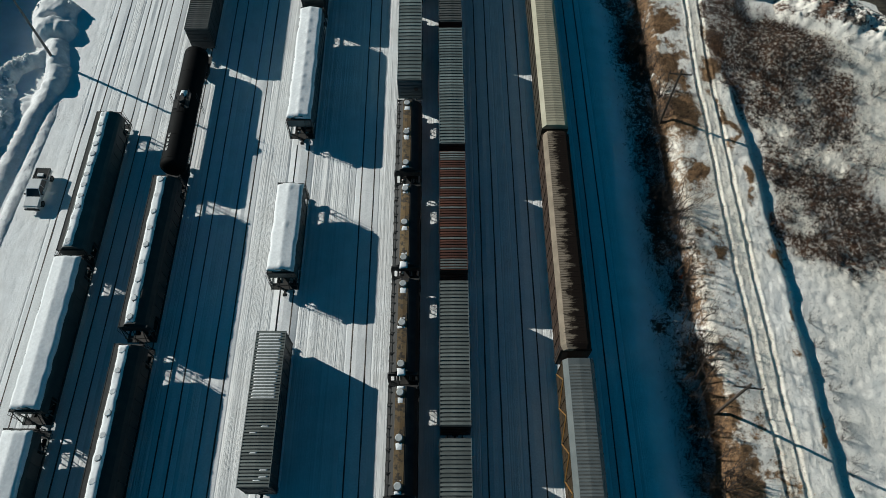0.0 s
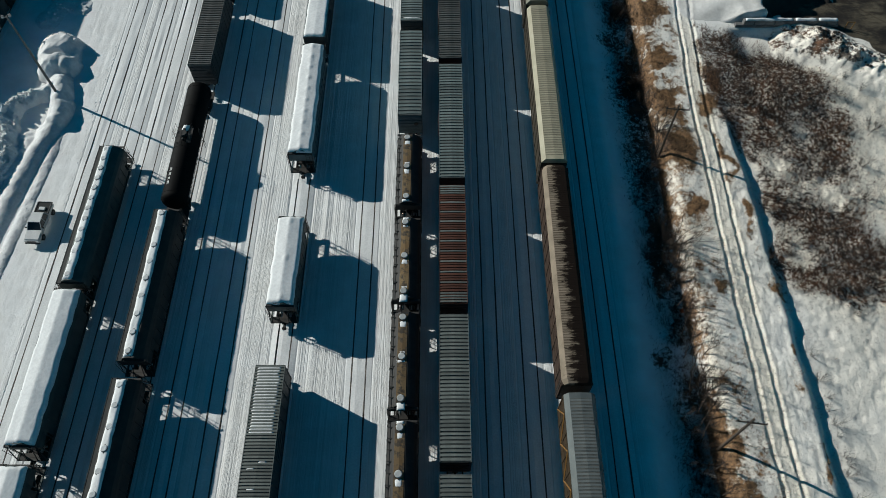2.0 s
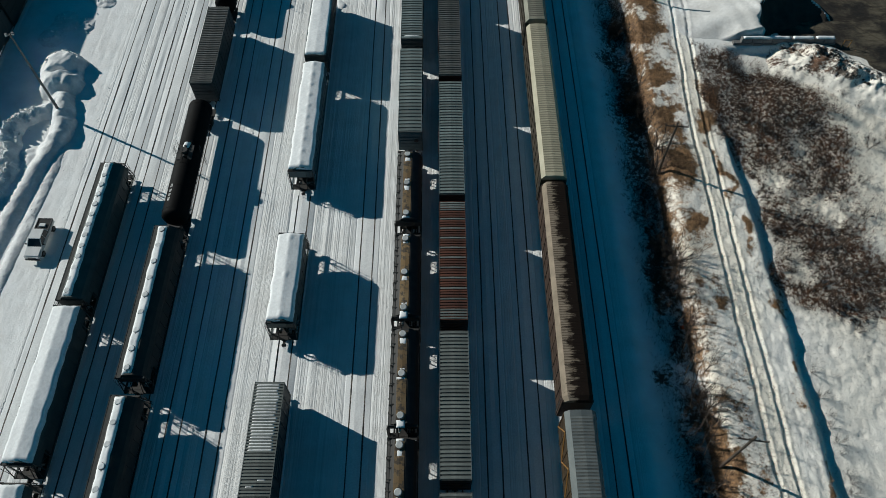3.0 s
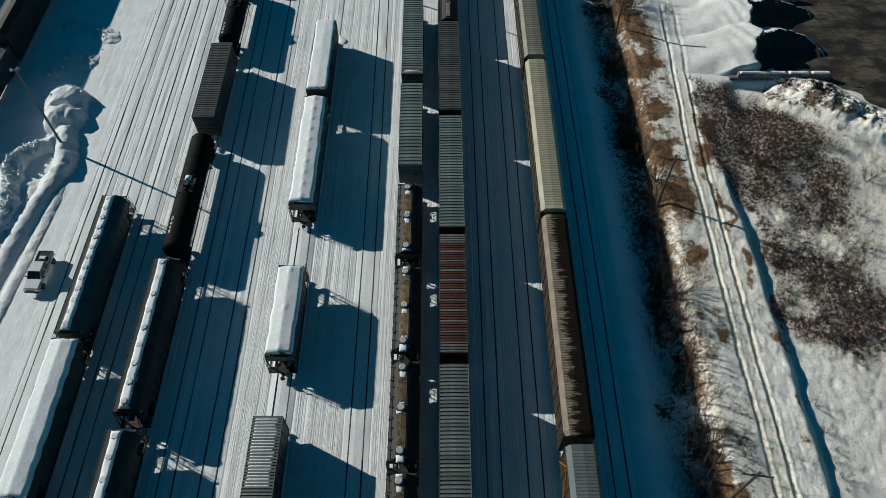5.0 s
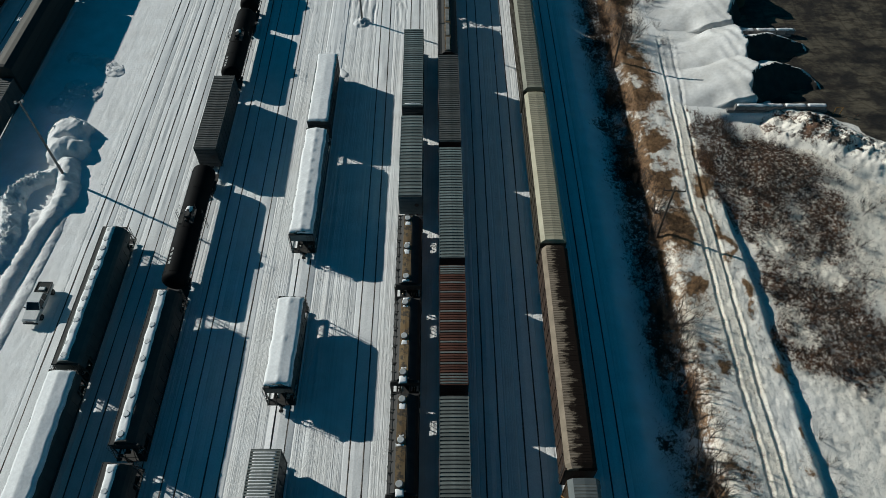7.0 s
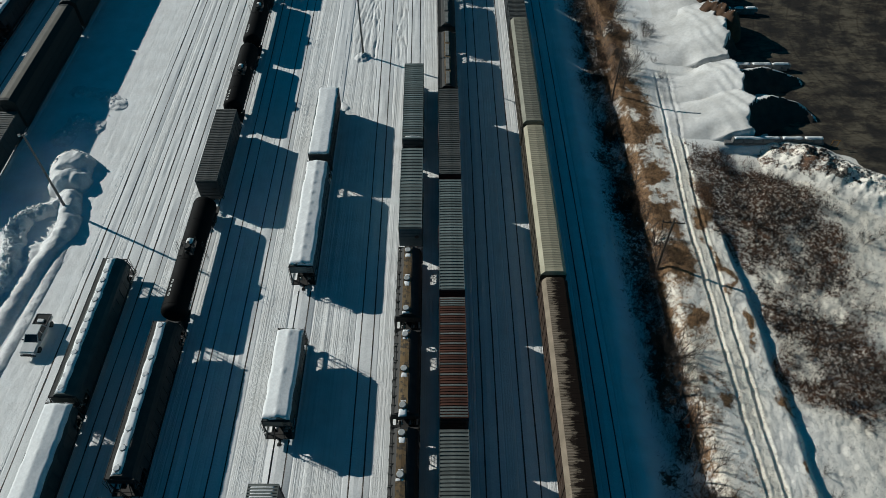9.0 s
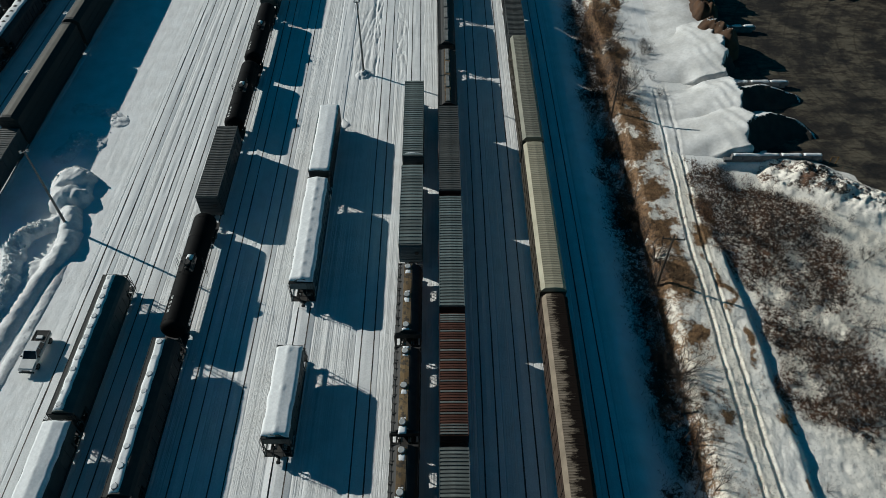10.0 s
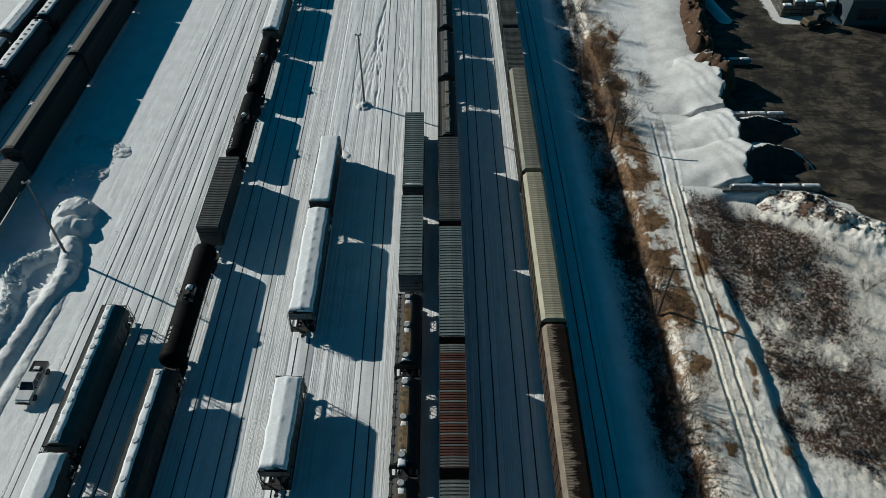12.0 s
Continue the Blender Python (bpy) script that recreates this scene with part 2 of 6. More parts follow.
# near black: shade on the sides and roof shoulders put into the colour
M["west_side_shade"] = surface("west_side_shade", (0.010, 0.011, 0.010), (0.018, 0.018, 0.016), 1.0, 0.8, bump=0.1)
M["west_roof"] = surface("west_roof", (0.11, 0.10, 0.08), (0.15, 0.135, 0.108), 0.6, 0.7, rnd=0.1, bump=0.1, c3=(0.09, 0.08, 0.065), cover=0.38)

# ---- ground: one sheet of snow, frozen mud and dead grass, out to the horizon ----


def ground_z(x, y):
    x, y = np.asarray(x, float), np.asarray(y, float)
    z = 0.10 * (fbm(x * 0.12, y * 0.05, 3) - 0.5)
    lane = vnoise(x * 2.3, y * 0.02, 11) + 0.6 * vnoise(x * 5.1, y * 0.035, 12)
    z = z + 0.085 * (lane - 0.8) * (0.04 + 0.96 * sstep(-48, -45.5, x)) * sstep(-62, -58, x) * (1 - sstep(18, 22, x))
    for a, c in TRACK.values():
        d = np.abs(x - (a + c * y * np.abs(y)))
        z = np.where(d < 1.9, z * sstep(1.4, 1.9, d) - 0.16 * (1 - sstep(1.25, 1.5, d)), z)
    # dip beyond the last track, road bank, drop to the field
    lip = x + 0.9 * (vnoise(y * 0.16, y * 0, 5) - 0.5) + 0.5 * (vnoise(y * 0.7, y * 0, 6) - 0.5)
    z = z - 1.3 * sstep(20.5, 25.0, x) + 1.55 * sstep(27.8, 29.4, lip)
    bank = 1 - sstep(58, 74, y)
    dx = x - ditch_x(np.minimum(y, 75))
    z = z - 1.0 * sstep(-1.5, -0.2, dx + 0.5 * (vnoise(y * 0.5, y * 0, 8) - 0.5)) * bank
    rough = sstep(26.5, 29, x) * (1 - 0.6 * np.exp(-((x - road_x(y)) / 1.7) ** 2))
    field = sstep(39.5, 41.5, x) * (1 - sstep(64, 76, y))
    calm = 1 - 0.8 * sstep(70, 82, y) * sstep(33, 36, x)
    calm = calm * (1 - 0.72 * sstep(39, 33, y) * sstep(39.5, 41.5, x)) * (1 - 0.5 * sstep(50, 54, x))
    z = z + rough * calm * (0.5 * (fbm(x * 0.35, y * 0.35, 21) - 0.5) + (0.20 + 0.12 * field) * (fbm(x * 1.3, y * 1.3, 23, 3) - 0.5) + (0.10 + 0.16 * field) * (fbm(x * 2.6, y * 2.2, 25, 2) - 0.5))
    # hollow at the foot of the near bay wall
    z = z - 0.9 * sstep(81.5, 80.3, y) * sstep(70, 77.5, y) * sstep(40.5, 43.5, x) * (1 - sstep(50, 55, x))
    # pocks in the open snow of the field
    pock = np.clip(vnoise(x * 1.5, y * 1.5, 27) - 0.60, 0, 1) * sstep(40.5, 43, x) * sstep(44, 36, y)
    z = z - 0.45 * pock + 0.25 * np.clip(vnoise(x * 1.1 + 7, y * 1.3, 28) - 0.70, 0, 1) * sstep(40.5, 43, x) * sstep(44, 36, y)
    # two wheel ruts of the lane, with thrown-up edges
    for s in (-0.95, 0.95):
        rx = x - road_x(y) - s - 0.22 * (vnoise(y * 0.25, y * 0, 31) - 0.5) - 0.10 * (vnoise(y * 1.3, y * 0 + s, 34) - 0.5)
        live = 1 - sstep(97, 101, y)
        z = z - live * 0.15 * np.clip(1.3 - np.abs(rx / 0.22) ** 4, 0, 1) * (0.75 + 0.4 * vnoise(y * 0.6, y * 0 + s, 35))
        z = z + live * 0.10 * np.exp(-((np.abs(rx) - 0.42) / 0.13) ** 2) * vnoise(y * 1.9, x * 3, 36)
    tread = np.exp(-((x - road_x(y)) / 1.9) ** 4)
    z = z + tread * (0.09 * (fbm(x * 3.2, y * 2.4, 38, 2) - 0.5) - 0.05)
    # service lane beside the yard, with its own ruts
    for s in (-53.0, -51.2, -49.4, -47.9):
        rx = x - s - 0.5 * (vnoise(y * 0.06, y * 0 + s, 37) - 0.5)
        z = z - 0.024 * np.exp(-(rx / 0.15) ** 2) * vnoise(y * 0.3, y * 0 + s, 42) + 0.012 * sstep(-58, -54, x) * (1 - sstep(-48, -46, x)) * (fbm(x * 1.5, y * 0.8, 43, 3) - 0.5)
    # tangled tyre tracks near the lamp mast
    for k in range(16):
        cx = -11.5 + (k - 7) * 0.55 * sstep(150, 108, y) + 1.3 * np.sin(y * (0.07 + 0.012 * k) + k * 1.9) * sstep(150, 125, y)
        rx = x - cx - 0.3 * (vnoise(y * 0.4, y * 0 + k, 39) - 0.5)
        live = sstep(100 + 1.5 * (k % 4), 106 + 1.5 * (k % 4), y)
        z = z + live * (-0.17 * np.exp(-(rx / 0.17) ** 2) + 0.07 * np.exp(-((rx - 0.36) / 0.16) ** 2)) * vnoise(y * 0.5, x * 0 + k, 40)
    return z


def road_x(y):
    y = np.asarray(y, float)
    return 34.45 + 2.1 * sstep(58, 104, y) + 0.3 * (vnoise(y * 0.06, y * 0, 33) - 0.5)


def mud_mask(x, y):
    """Ploughed, muddy yard east of the stockpiles."""
    edge = np.interp(y, [60, 72, 79, 81.5, 90, 100, 145, 400], [75, 66, 60, 50.5, 49.5, 49.5, 51, 52]) + 3 * (fbm(x * 0.3, y * 0.3, 41) - 0.5)
    store = sstep(66, 69, x) * sstep(131.5, 134, y - 0.9 * np.maximum(69 - x, 0)) * (1 - sstep(81, 83, x))
    return sstep(-0.8, 0.8, x - edge) * sstep(60, 66, y) * (1 - 0.9 * store)


def blob(x, y, cx, cy, rx, ry):
    return np.exp(-((x - cx) / rx) ** 2 - ((y - cy) / ry) ** 2)


GRASS = [(31.5, 108, 2, 5), (32.5, 128, 2.2, 6), (31.2, 73, 2.8, 11), (30.5, 60, 2.0, 3), (31.6, 50, 1.5, 2.5), (31.5, 40, 1.5, 2.0), (30.0, 27, 2.4, 3.5), (31.8, 13, 2.5, 3.0), (32, 88, 2.5, 7),
         (30, 100, 2.2, 7), (30, 117, 3, 8), (38.0, 70, 1.5, 4), (38.3, 24, 0.9, 3), (28.4, 21, 1.0, 9), (28.8, 12, 1.6, 4), (38.2, 40, 0.7, 3), (38.2, 31, 0.5, 2), (38.5, 17, 0.6, 2.5), (37.7, 48, 0.6, 3), (37.2, 57, 0.7, 4), (36.6, 66, 0.6, 5)]
BRUSH = [(31, 117, 2.2, 7), (30.5, 104, 2.2, 5), (26.6, 30, 1.7, 20), (26.2, 52, 2.1, 18), (25.8, 80, 2.2, 22), (26.3, 118, 2.6, 24)]


def grass_mask(x, y):
    wx, wy = x + 1.0 * sstep(50, 60, y) + 4.0 * (fbm(x * 0.35, y * 0.25, 61, 3) - 0.5), y + 9.0 * (fbm(x * 0.3, y * 0.25, 62, 3) - 0.5)
    g = sum(blob(wx, wy, *q) for q in GRASS)
    thin = (0.60 + 0.0 * sstep(52, 62, y)) * sstep(27.2, 28.0, x) * (1 - sstep(31.5, 35, x)) * fbm(x * 0.5, y * 0.3, 63) * (1 + 0.9 * np.exp(-((x - 28.0) / 0.6) ** 2))
    return np.clip((np.minimum(g, 1.0) * np.clip(3.0 * fbm(x * 0.5, y * 0.4, 45) - 0.8, 0, 0.95) + thin) * (1 - sstep(132, 150, y)), 0, 1)


def brush_mask(x, y):
    wx, wy = x + 5.0 * (fbm(x * 0.3, y * 0.3, 64, 3) - 0.5), y + 6.0 * (fbm(x * 0.3, y * 0.3, 65, 3) - 0.5)
    g = np.minimum(sum(blob(wx, wy, *q) for q in BRUSH), 1.1) * (0.04 + 0.92 * fbm(x * 0.3, y * 0.3, 47))
    # the overgrown half of the field, thinning out towards the open snow
    west = sstep(0.0, 1.2, wx - np.maximum(ditch_x(y) - 0.2 - 0.22 * np.maximum(y - 56, 0), 36.2))
    north = sstep(-1.5, 2.5, 81.0 - 0.60 * np.maximum(wx - 40, 0) - wy)
    east = 1 - sstep(51.5, 58, wx)
    south = sstep(-1.5, 3.5, wy - 38.0 + 0.22 * (wx - 40))
    patch = np.clip(0.02 + 1.0 * fbm(x * 0.28, y * 0.28, 47, 3) + 0.20 * sstep(58, 68, y) * sstep(50, 46, x), 0, 0.57)
    bare = blob(x, y, 48.8, 51.8, 2.0, 1.6) + 0.8 * blob(x, y, 55, 47, 3, 2) + 0.6 * blob(x, y, 47.5, 63, 1.2, 2.5)
    return np.clip(np.maximum(g, west * north * east * south * patch * (1 - np.minimum(bare, 1))), 0, 1)


def debris(x, y):
    """How dusty and crusted the snow is, off the tracks."""
    d = sstep(28.0, 29.0, x) * (1 - 0.72 * sstep(72, 84, y) * sstep(32.5, 35, x)) * (1 - 0.4 * sstep(38, 33, y) * sstep(39.5, 41.5, x))
    d = d + 0.9 * np.exp(-((x - road_x(y)) / 1.5) ** 4) * (1 - sstep(97, 103, y))
    return d * (0.85 - 0.22 * sstep(29.5, 31.5, x) + 0.5 * sstep(39.5, 42, x)) * (0.6 + 0.8 * fbm(x * 0.15, y * 0.15, 66, 2))


def spread(*stops):
    out = []
    for (a, b, s) in stops:
        out.extend(np.arange(a, b, s))
    return np.array(out)


gx = np.concatenate([[-4500, -2000, -900, -450, -260, -180, -140], spread((-120, -62, 0.6), (-62, 22, 0.17), (22, 33, 0.25), (33, 38, 0.10), (38, 60, 0.24), (60, 72, 0.4), (72, 110, 1.0)), [110, 130, 180, 300, 600, 1500, 4500]])
gy = np.concatenate([[-4500, -1500, -600, -250, -120, -60, -30, -15], spread((-8, 8, 2.0), (8, 84, 0.28), (84, 110, 0.5), (110, 150, 0.7), (150, 180, 3)), [180, 200, 240, 320, 600, 1500, 4500]])
GX, GY = np.meshgrid(gx, gy)
GZ = ground_z(GX, GY)
near = (np.abs(GX) < 125) & (GY > -20) & (GY < 190)
GZ = np.where(near, GZ, -0.15)
ny, nx = GX.shape
idx = np.arange(nx * ny).reshape(ny, nx)
quads = np.stack([idx[:-1, :-1], idx[:-1, 1:], idx[1:, 1:], idx[1:, :-1]], -1).reshape(-1, 4)
me = bpy.data.meshes.new("ground")
me.from_pydata(np.stack([GX, GY, GZ], -1).reshape(-1, 3).tolist(), [], quads.tolist())
cover = me.color_attributes.new("cover", "FLOAT_COLOR", "POINT")
cv = np.stack([mud_mask(GX, GY), grass_mask(GX, GY), brush_mask(GX, GY), (1 - sstep(19, 22, GX)) * (0.06 + 0.94 * sstep(-48, -45.5, GX))], -1)
cover.data.foreach_set("color", cv.astype(np.float32).ravel())
litter = me.attributes.new("debris", "FLOAT", "POINT")
litter.data.foreach_set("value", debris(GX, GY).astype(np.float32).ravel())
me.shade_smooth()


def ground_material():
    m = bpy.data.materials.new("ground_cover")
    m.use_nodes = True
    n, l = m.node_tree.nodes, m.node_tree.links
    b = n["Principled BSDF"]
    b.inputs["Roughness"].default_value = 0.8
    co = n.new("ShaderNodeTexCoord")
    at = n.new("ShaderNodeVertexColor")
    at.layer_name = "cover"
    sp = n.new("ShaderNodeSeparateColor")
    l.new(at.outputs[0], sp.inputs[0])

    def nz(scale, detail=5, rough=0.55, stretch=None):
        t = n.new("ShaderNodeTexNoise")
        t.inputs["Scale"].default_value, t.inputs["Detail"].default_value, t.inputs["Roughness"].default_value = scale, detail, rough
        if stretch:
            mp = n.new("ShaderNodeMapping")
            mp.inputs["Scale"].default_value = stretch
            l.new(co.outputs["Object"], mp.inputs["Vector"])
            l.new(mp.outputs[0], t.inputs["Vector"])
        else:
            l.new(co.outputs["Object"], t.inputs["Vector"])
        return t.outputs["Fac"]

    def ramp(v, p0, c0, p1, c1):
        r = n.new("ShaderNodeValToRGB")
        e = r.color_ramp.elements
        e[0].position, e[1].position, e[0].color, e[1].color = p0, p1, (*c0, 1), (*c1, 1)
        l.new(v, r.inputs[0])
        return r.outputs[0]

    def mix(f, a, c):
        mx = n.new("ShaderNodeMix")
        mx.data_type = "RGBA"
        l.new(f, mx.inputs[0])
        l.new(a, mx.inputs[6])
        l.new(c, mx.inputs[7])
        return mx.outputs[2]

    def thresh(mask, nse, gain=1.0, lo=0.45, hi=0.62, wild=1.0):
        """Mask broken up by noise."""
        a = n.new("ShaderNodeMath")
        a.operation = "MULTIPLY_ADD"
        l.new(mask, a.inputs[0])
        a.inputs[1].default_value = gain
        s = n.new("ShaderNodeMath")
        s.operation = "SUBTRACT"
        l.new(nse, s.inputs[0])
        s.inputs[1].default_value = 0.5
        g = n.new("ShaderNodeMath")
        g.operation = "MULTIPLY"
        g.inputs[1].default_value = wild
        l.new(s.outputs[0], g.inputs[0])
        l.new(g.outputs[0], a.inputs[2])
        r = n.new("ShaderNodeMapRange")
        r.inputs["From Min"].default_value, r.inputs["From Max"].default_value = lo, hi
        l.new(a.outputs[0], r.inputs["Value"])
        gate = n.new("ShaderNodeMapRange")
        gate.inputs["From Min"].default_value, gate.inputs["From Max"].default_value = 0.02, 0.14
        l.new(mask, gate.inputs["Value"])
        both = n.new("ShaderNodeMath")
        both.operation = "MULTIPLY"
        l.new(r.outputs[0], both.inputs[0])
        l.new(gate.outputs[0], both.inputs[1])
        return both.outputs[0]

    snow = ramp(nz(0.35, 6, 0.6), 0.3, (0.72, 0.71, 0.69), 0.7, (0.85, 0.85, 0.84))
    streak = ramp(nz(0.6, 7, 0.65, (6.0, 0.03, 1)), 0.34, (0.60, 0.59, 0.57), 0.47, (0.86, 0.86, 0.85))
    mixed = n.new("ShaderNodeMix")
    mixed.data_type = "RGBA"
    mixed.blend_type = "MULTIPLY"
    mixed.inputs[0].default_value = 0.55
    l.new(snow, mixed.inputs[6])
    l.new(streak, mixed.inputs[7])
    snowc = n.new("ShaderNodeHueSaturation")
    snowc.inputs["Value"].default_value = 1.13
    l.new(mixed.outputs[2], snowc.inputs["Color"])
    col = snowc.outputs[0]
    dust = n.new("ShaderNodeAttribute")
    dust.attribute_name = "debris"
    fleck = ramp(nz(3.2, 11, 0.82), 0.36, (0.24, 0.19, 0.13), 0.47, (1.0, 0.93, 0.81))
    dusty = n.new("ShaderNodeMix")
    dusty.data_type, dusty.blend_type = "RGBA", "MULTIPLY"
    l.new(dust.outputs["Fac"], dusty.inputs[0])
    l.new(col, dusty.inputs[6])
    l.new(fleck, dusty.inputs[7])
    col = dusty.outputs[2]
    grass = ramp(nz(2.2, 8, 0.75), 0.38, (0.065, 0.038, 0.018), 0.64, (0.34, 0.195, 0.088))
    brush = mix(ramp(nz(0.22, 4, 0.6), 0.42, (0, 0, 0), 0.58, (1, 1, 1)), ramp(nz(1.6, 9, 0.8), 0.38, (0.022, 0.020, 0.018), 0.66, (0.13, 0.105, 0.082)), ramp(nz(1.9, 9, 0.8), 0.38, (0.030, 0.018, 0.012), 0.66, (0.20, 0.10, 0.050)))
    mud = ramp(nz(0.13, 10, 0.68), 0.44, (0.020, 0.015, 0.010), 0.57, (0.112, 0.094, 0.062))
    clod = ramp(nz(0.34, 13, 0.75, (0.6, 1.3, 1)), 0.42, (0.22, 0.175, 0.14), 0.52, (1, 1, 1))
    clod2 = ramp(nz(1.1, 9, 0.7, (0.30, 1.5, 1)), 0.36, (0.38, 0.32, 0.26), 0.52, (1, 1, 1))
    rings = n.new("ShaderNodeTexWave")     # tyre arcs
    rings.wave_type, rings.rings_direction = "RINGS", "Z"
    for key, value in (("Scale", 0.10), ("Distortion", 16.0), ("Detail", 3.0), ("Detail Scale", 0.12), ("Detail Roughness", 0.5)):
        rings.inputs[key].default_value = value
    away = n.new("ShaderNodeMapping")
    away.inputs["Location"].default_value = (-96, -108, 0)
    l.new(co.outputs["Object"], away.inputs["Vector"])
    l.new(away.outputs[0], rings.inputs["Vector"])
    arcs = ramp(rings.outputs["Fac"], 0.0, (0.55, 0.50, 0.45), 0.05, (1, 1, 1))
    for layer, amount in ((clod, 0.95), (clod2, 0.8), (arcs, 0.7)):
        mudr = n.new("ShaderNodeMix")
        mudr.data_type, mudr.blend_type = "RGBA", "MULTIPLY"
        mudr.inputs[0].default_value = amount
        l.new(mud, mudr.inputs[6])
        l.new(layer, mudr.inputs[7])
        mud = mudr.outputs[2]
    col = mix(thresh(sp.outputs["Green"], nz(1.3, 11, 0.85), 1.0, 0.34, 0.60, 2.8), col, grass)
    col = mix(thresh(sp.outputs["Blue"], nz(2.0, 12, 0.85), 1.0, 0.38, 0.50, 4.6), col, brush)
    col = mix(thresh(sp.outputs["Red"], nz(0.9, 6, 0.6), 1.0, 0.40, 0.6), col, mud)
    l.new(col, b.inputs["Base Color"])
    bp = n.new("ShaderNodeBump")
    bp.inputs["Strength"].default_value, bp.inputs["Distance"].default_value = 0.3, 0.2
    crust = n.new("ShaderNodeMapRange")
    crust.inputs["To Min"].default_value, crust.inputs["To Max"].default_value = 0.28, 0.75
    l.new(dust.outputs["Fac"], crust.inputs["Value"])
    l.new(crust.outputs[0], bp.inputs["Strength"])
    l.new(nz(2.8, 9, 0.7), bp.inputs["Height"])
    bp2 = n.new("ShaderNodeBump")
    bp2.inputs["Strength"].default_value, bp2.inputs["Distance"].default_value = 0.75, 0.12
    lane = n.new("ShaderNodeMath")
    lane.operation = "MULTIPLY"
    l.new(nz(1.6, 6, 0.6, (4.2, 0.022, 1)), lane.inputs[0])
    l.new(at.outputs["Alpha"], lane.inputs[1])
    l.new(lane.outputs[0], bp2.inputs["Height"])
    lane2 = n.new("ShaderNodeMath")
    lane2.operation = "MULTIPLY"
    lane2.inputs[1].default_value = 0.42
    l.new(at.outputs["Alpha"], lane2.inputs[0])
    l.new(lane2.outputs[0], mixed.inputs[0])
    l.new(bp.outputs[0], bp2.inputs["Normal"])
    l.new(bp2.outputs[0], b.inputs["Normal"])
    return m


M["ground_cover"] = ground_material()
me.materials.append(M["ground_cover"])
ground = tagged(new("ground", me), "rutted yard snow with dead grass and frozen brown mud", "ground", kind="structure")

# ---- tracks: packed snow between the rails, flange grooves, rusty rails ----
Y0, Y1 = -24.0, 178.0
ys = np.arange(Y0, Y1 + 0.1, 2.0)


def track_bed(name, k):
    prof = [(-1.6, -0.06, 0), (-1.35, 0.005, 0), (-0.83, 0.03, 0), (-0.81, -0.06, 1), (-0.695, -0.06, 1), (-0.68, 0.02, 0), (-0.2, 0.05, 0),
            (0.25, 0.03, 0), (0.68, 0.02, 0), (0.695, -0.06, 1), (0.81, -0.06, 1), (0.83, 0.03, 0), (1.35, 0.005, 0), (1.6, -0.06, 0)]
    yy = np.arange(Y0, Y1 + 0.1, 1.0)
    verts, faces = [], []
    w = len(prof)
    buried = name == 'snowy'
    if buried:
        prof = [(a, 0.09 if b < 0 and abs(a) < 1 else b + (0.06 if b > 0 else 0), 0) for a, b, _ in prof]
    clear = lambda y: 26 <= y <= 34 or 45 <= y <= 53     # swept stretches of the snowed-in track
    bare_prof = [(-1.6, -0.06), (-1.35, 0.005), (-0.83, 0.10), (-0.81, -0.06), (-0.695, -0.06), (-0.68, 0.06), (-0.2, 0.09), (0.25, 0.07), (0.68, 0.06), (0.695, -0.06), (0.81, -0.06), (0.83, 0.12), (1.35, 0.02), (1.6, -0.06)]
    for j, y in enumerate(yy):
        cx = float(track_x(name, y))
        for i, (px, pz, *_) in enumerate(bare_prof if buried and clear(y) else prof):
            wob = 0.05 * (float(vnoise(y * 0.35, i * 7.3 + k * 13, 51)) - 0.5)
            lump = 0.09 * (float(vnoise(y * 0.22, i * 3.1 + k * 29, 52)) - 0.5) if pz > 0 and abs(px) < 1.2 else 0
            verts.append((cx + px + (wob if abs(px) not in (0.695, 0.81) else 0), y, pz + lump))
    for j in range(len(yy) - 1):
        for i in range(w - 1):
            faces.append((j * w + i, j * w + i + 1, (j + 1) * w + i + 1, (j + 1) * w + i))
    bed = bpy.data.meshes.new("track_bed")
    bed.from_pydata(verts, [], faces)
    bed.materials.append(M["snow"])
    bed.materials.append(M["groove"])
    for f in bed.polygons:
        i = f.index % (w - 1)
        f.material_index = 1 if i in (2, 3, 4, 8, 9, 10) and (not buried or clear(yy[f.index // (w - 1)])) else 0
    tagged(new("track_bed", bed), "snow packed between two rails with dark flange grooves", "track bed", "yard tracks", "structure")
    for s in (-0.7525, 0.7525):
        bm = bm_new()
        rows = []
        for y in ys:
            cx = float(track_x(name, y)) + s
            rows.append([bm.verts.new((cx + a, y, z)) for a, z in ((-0.036, -0.10), (0.036, -0.10), (0.036, RAIL_Z - 0.01), (0.022, RAIL_Z), (-0.022, RAIL_Z), (-0.036, RAIL_Z - 0.01))])
        for a, b in zip(rows, rows[1:]):
            for i in range(6):
                bm.faces.new((a[i], a[(i + 1) % 6], b[(i + 1) % 6], b[i]))
        bm.faces.new(rows[0][::-1])
        bm.faces.new(rows[-1])
        tagged(new("rail", mesh_of("rail", bm, M["rail"])), "rusty steel rail sunk in packed snow", "rail", "yard rails", "structure")


for k, name in enumerate(TRACK):
    track_bed(name, k)

# ---- railway cars: built along y, standing on rail tops at z = 0 ----


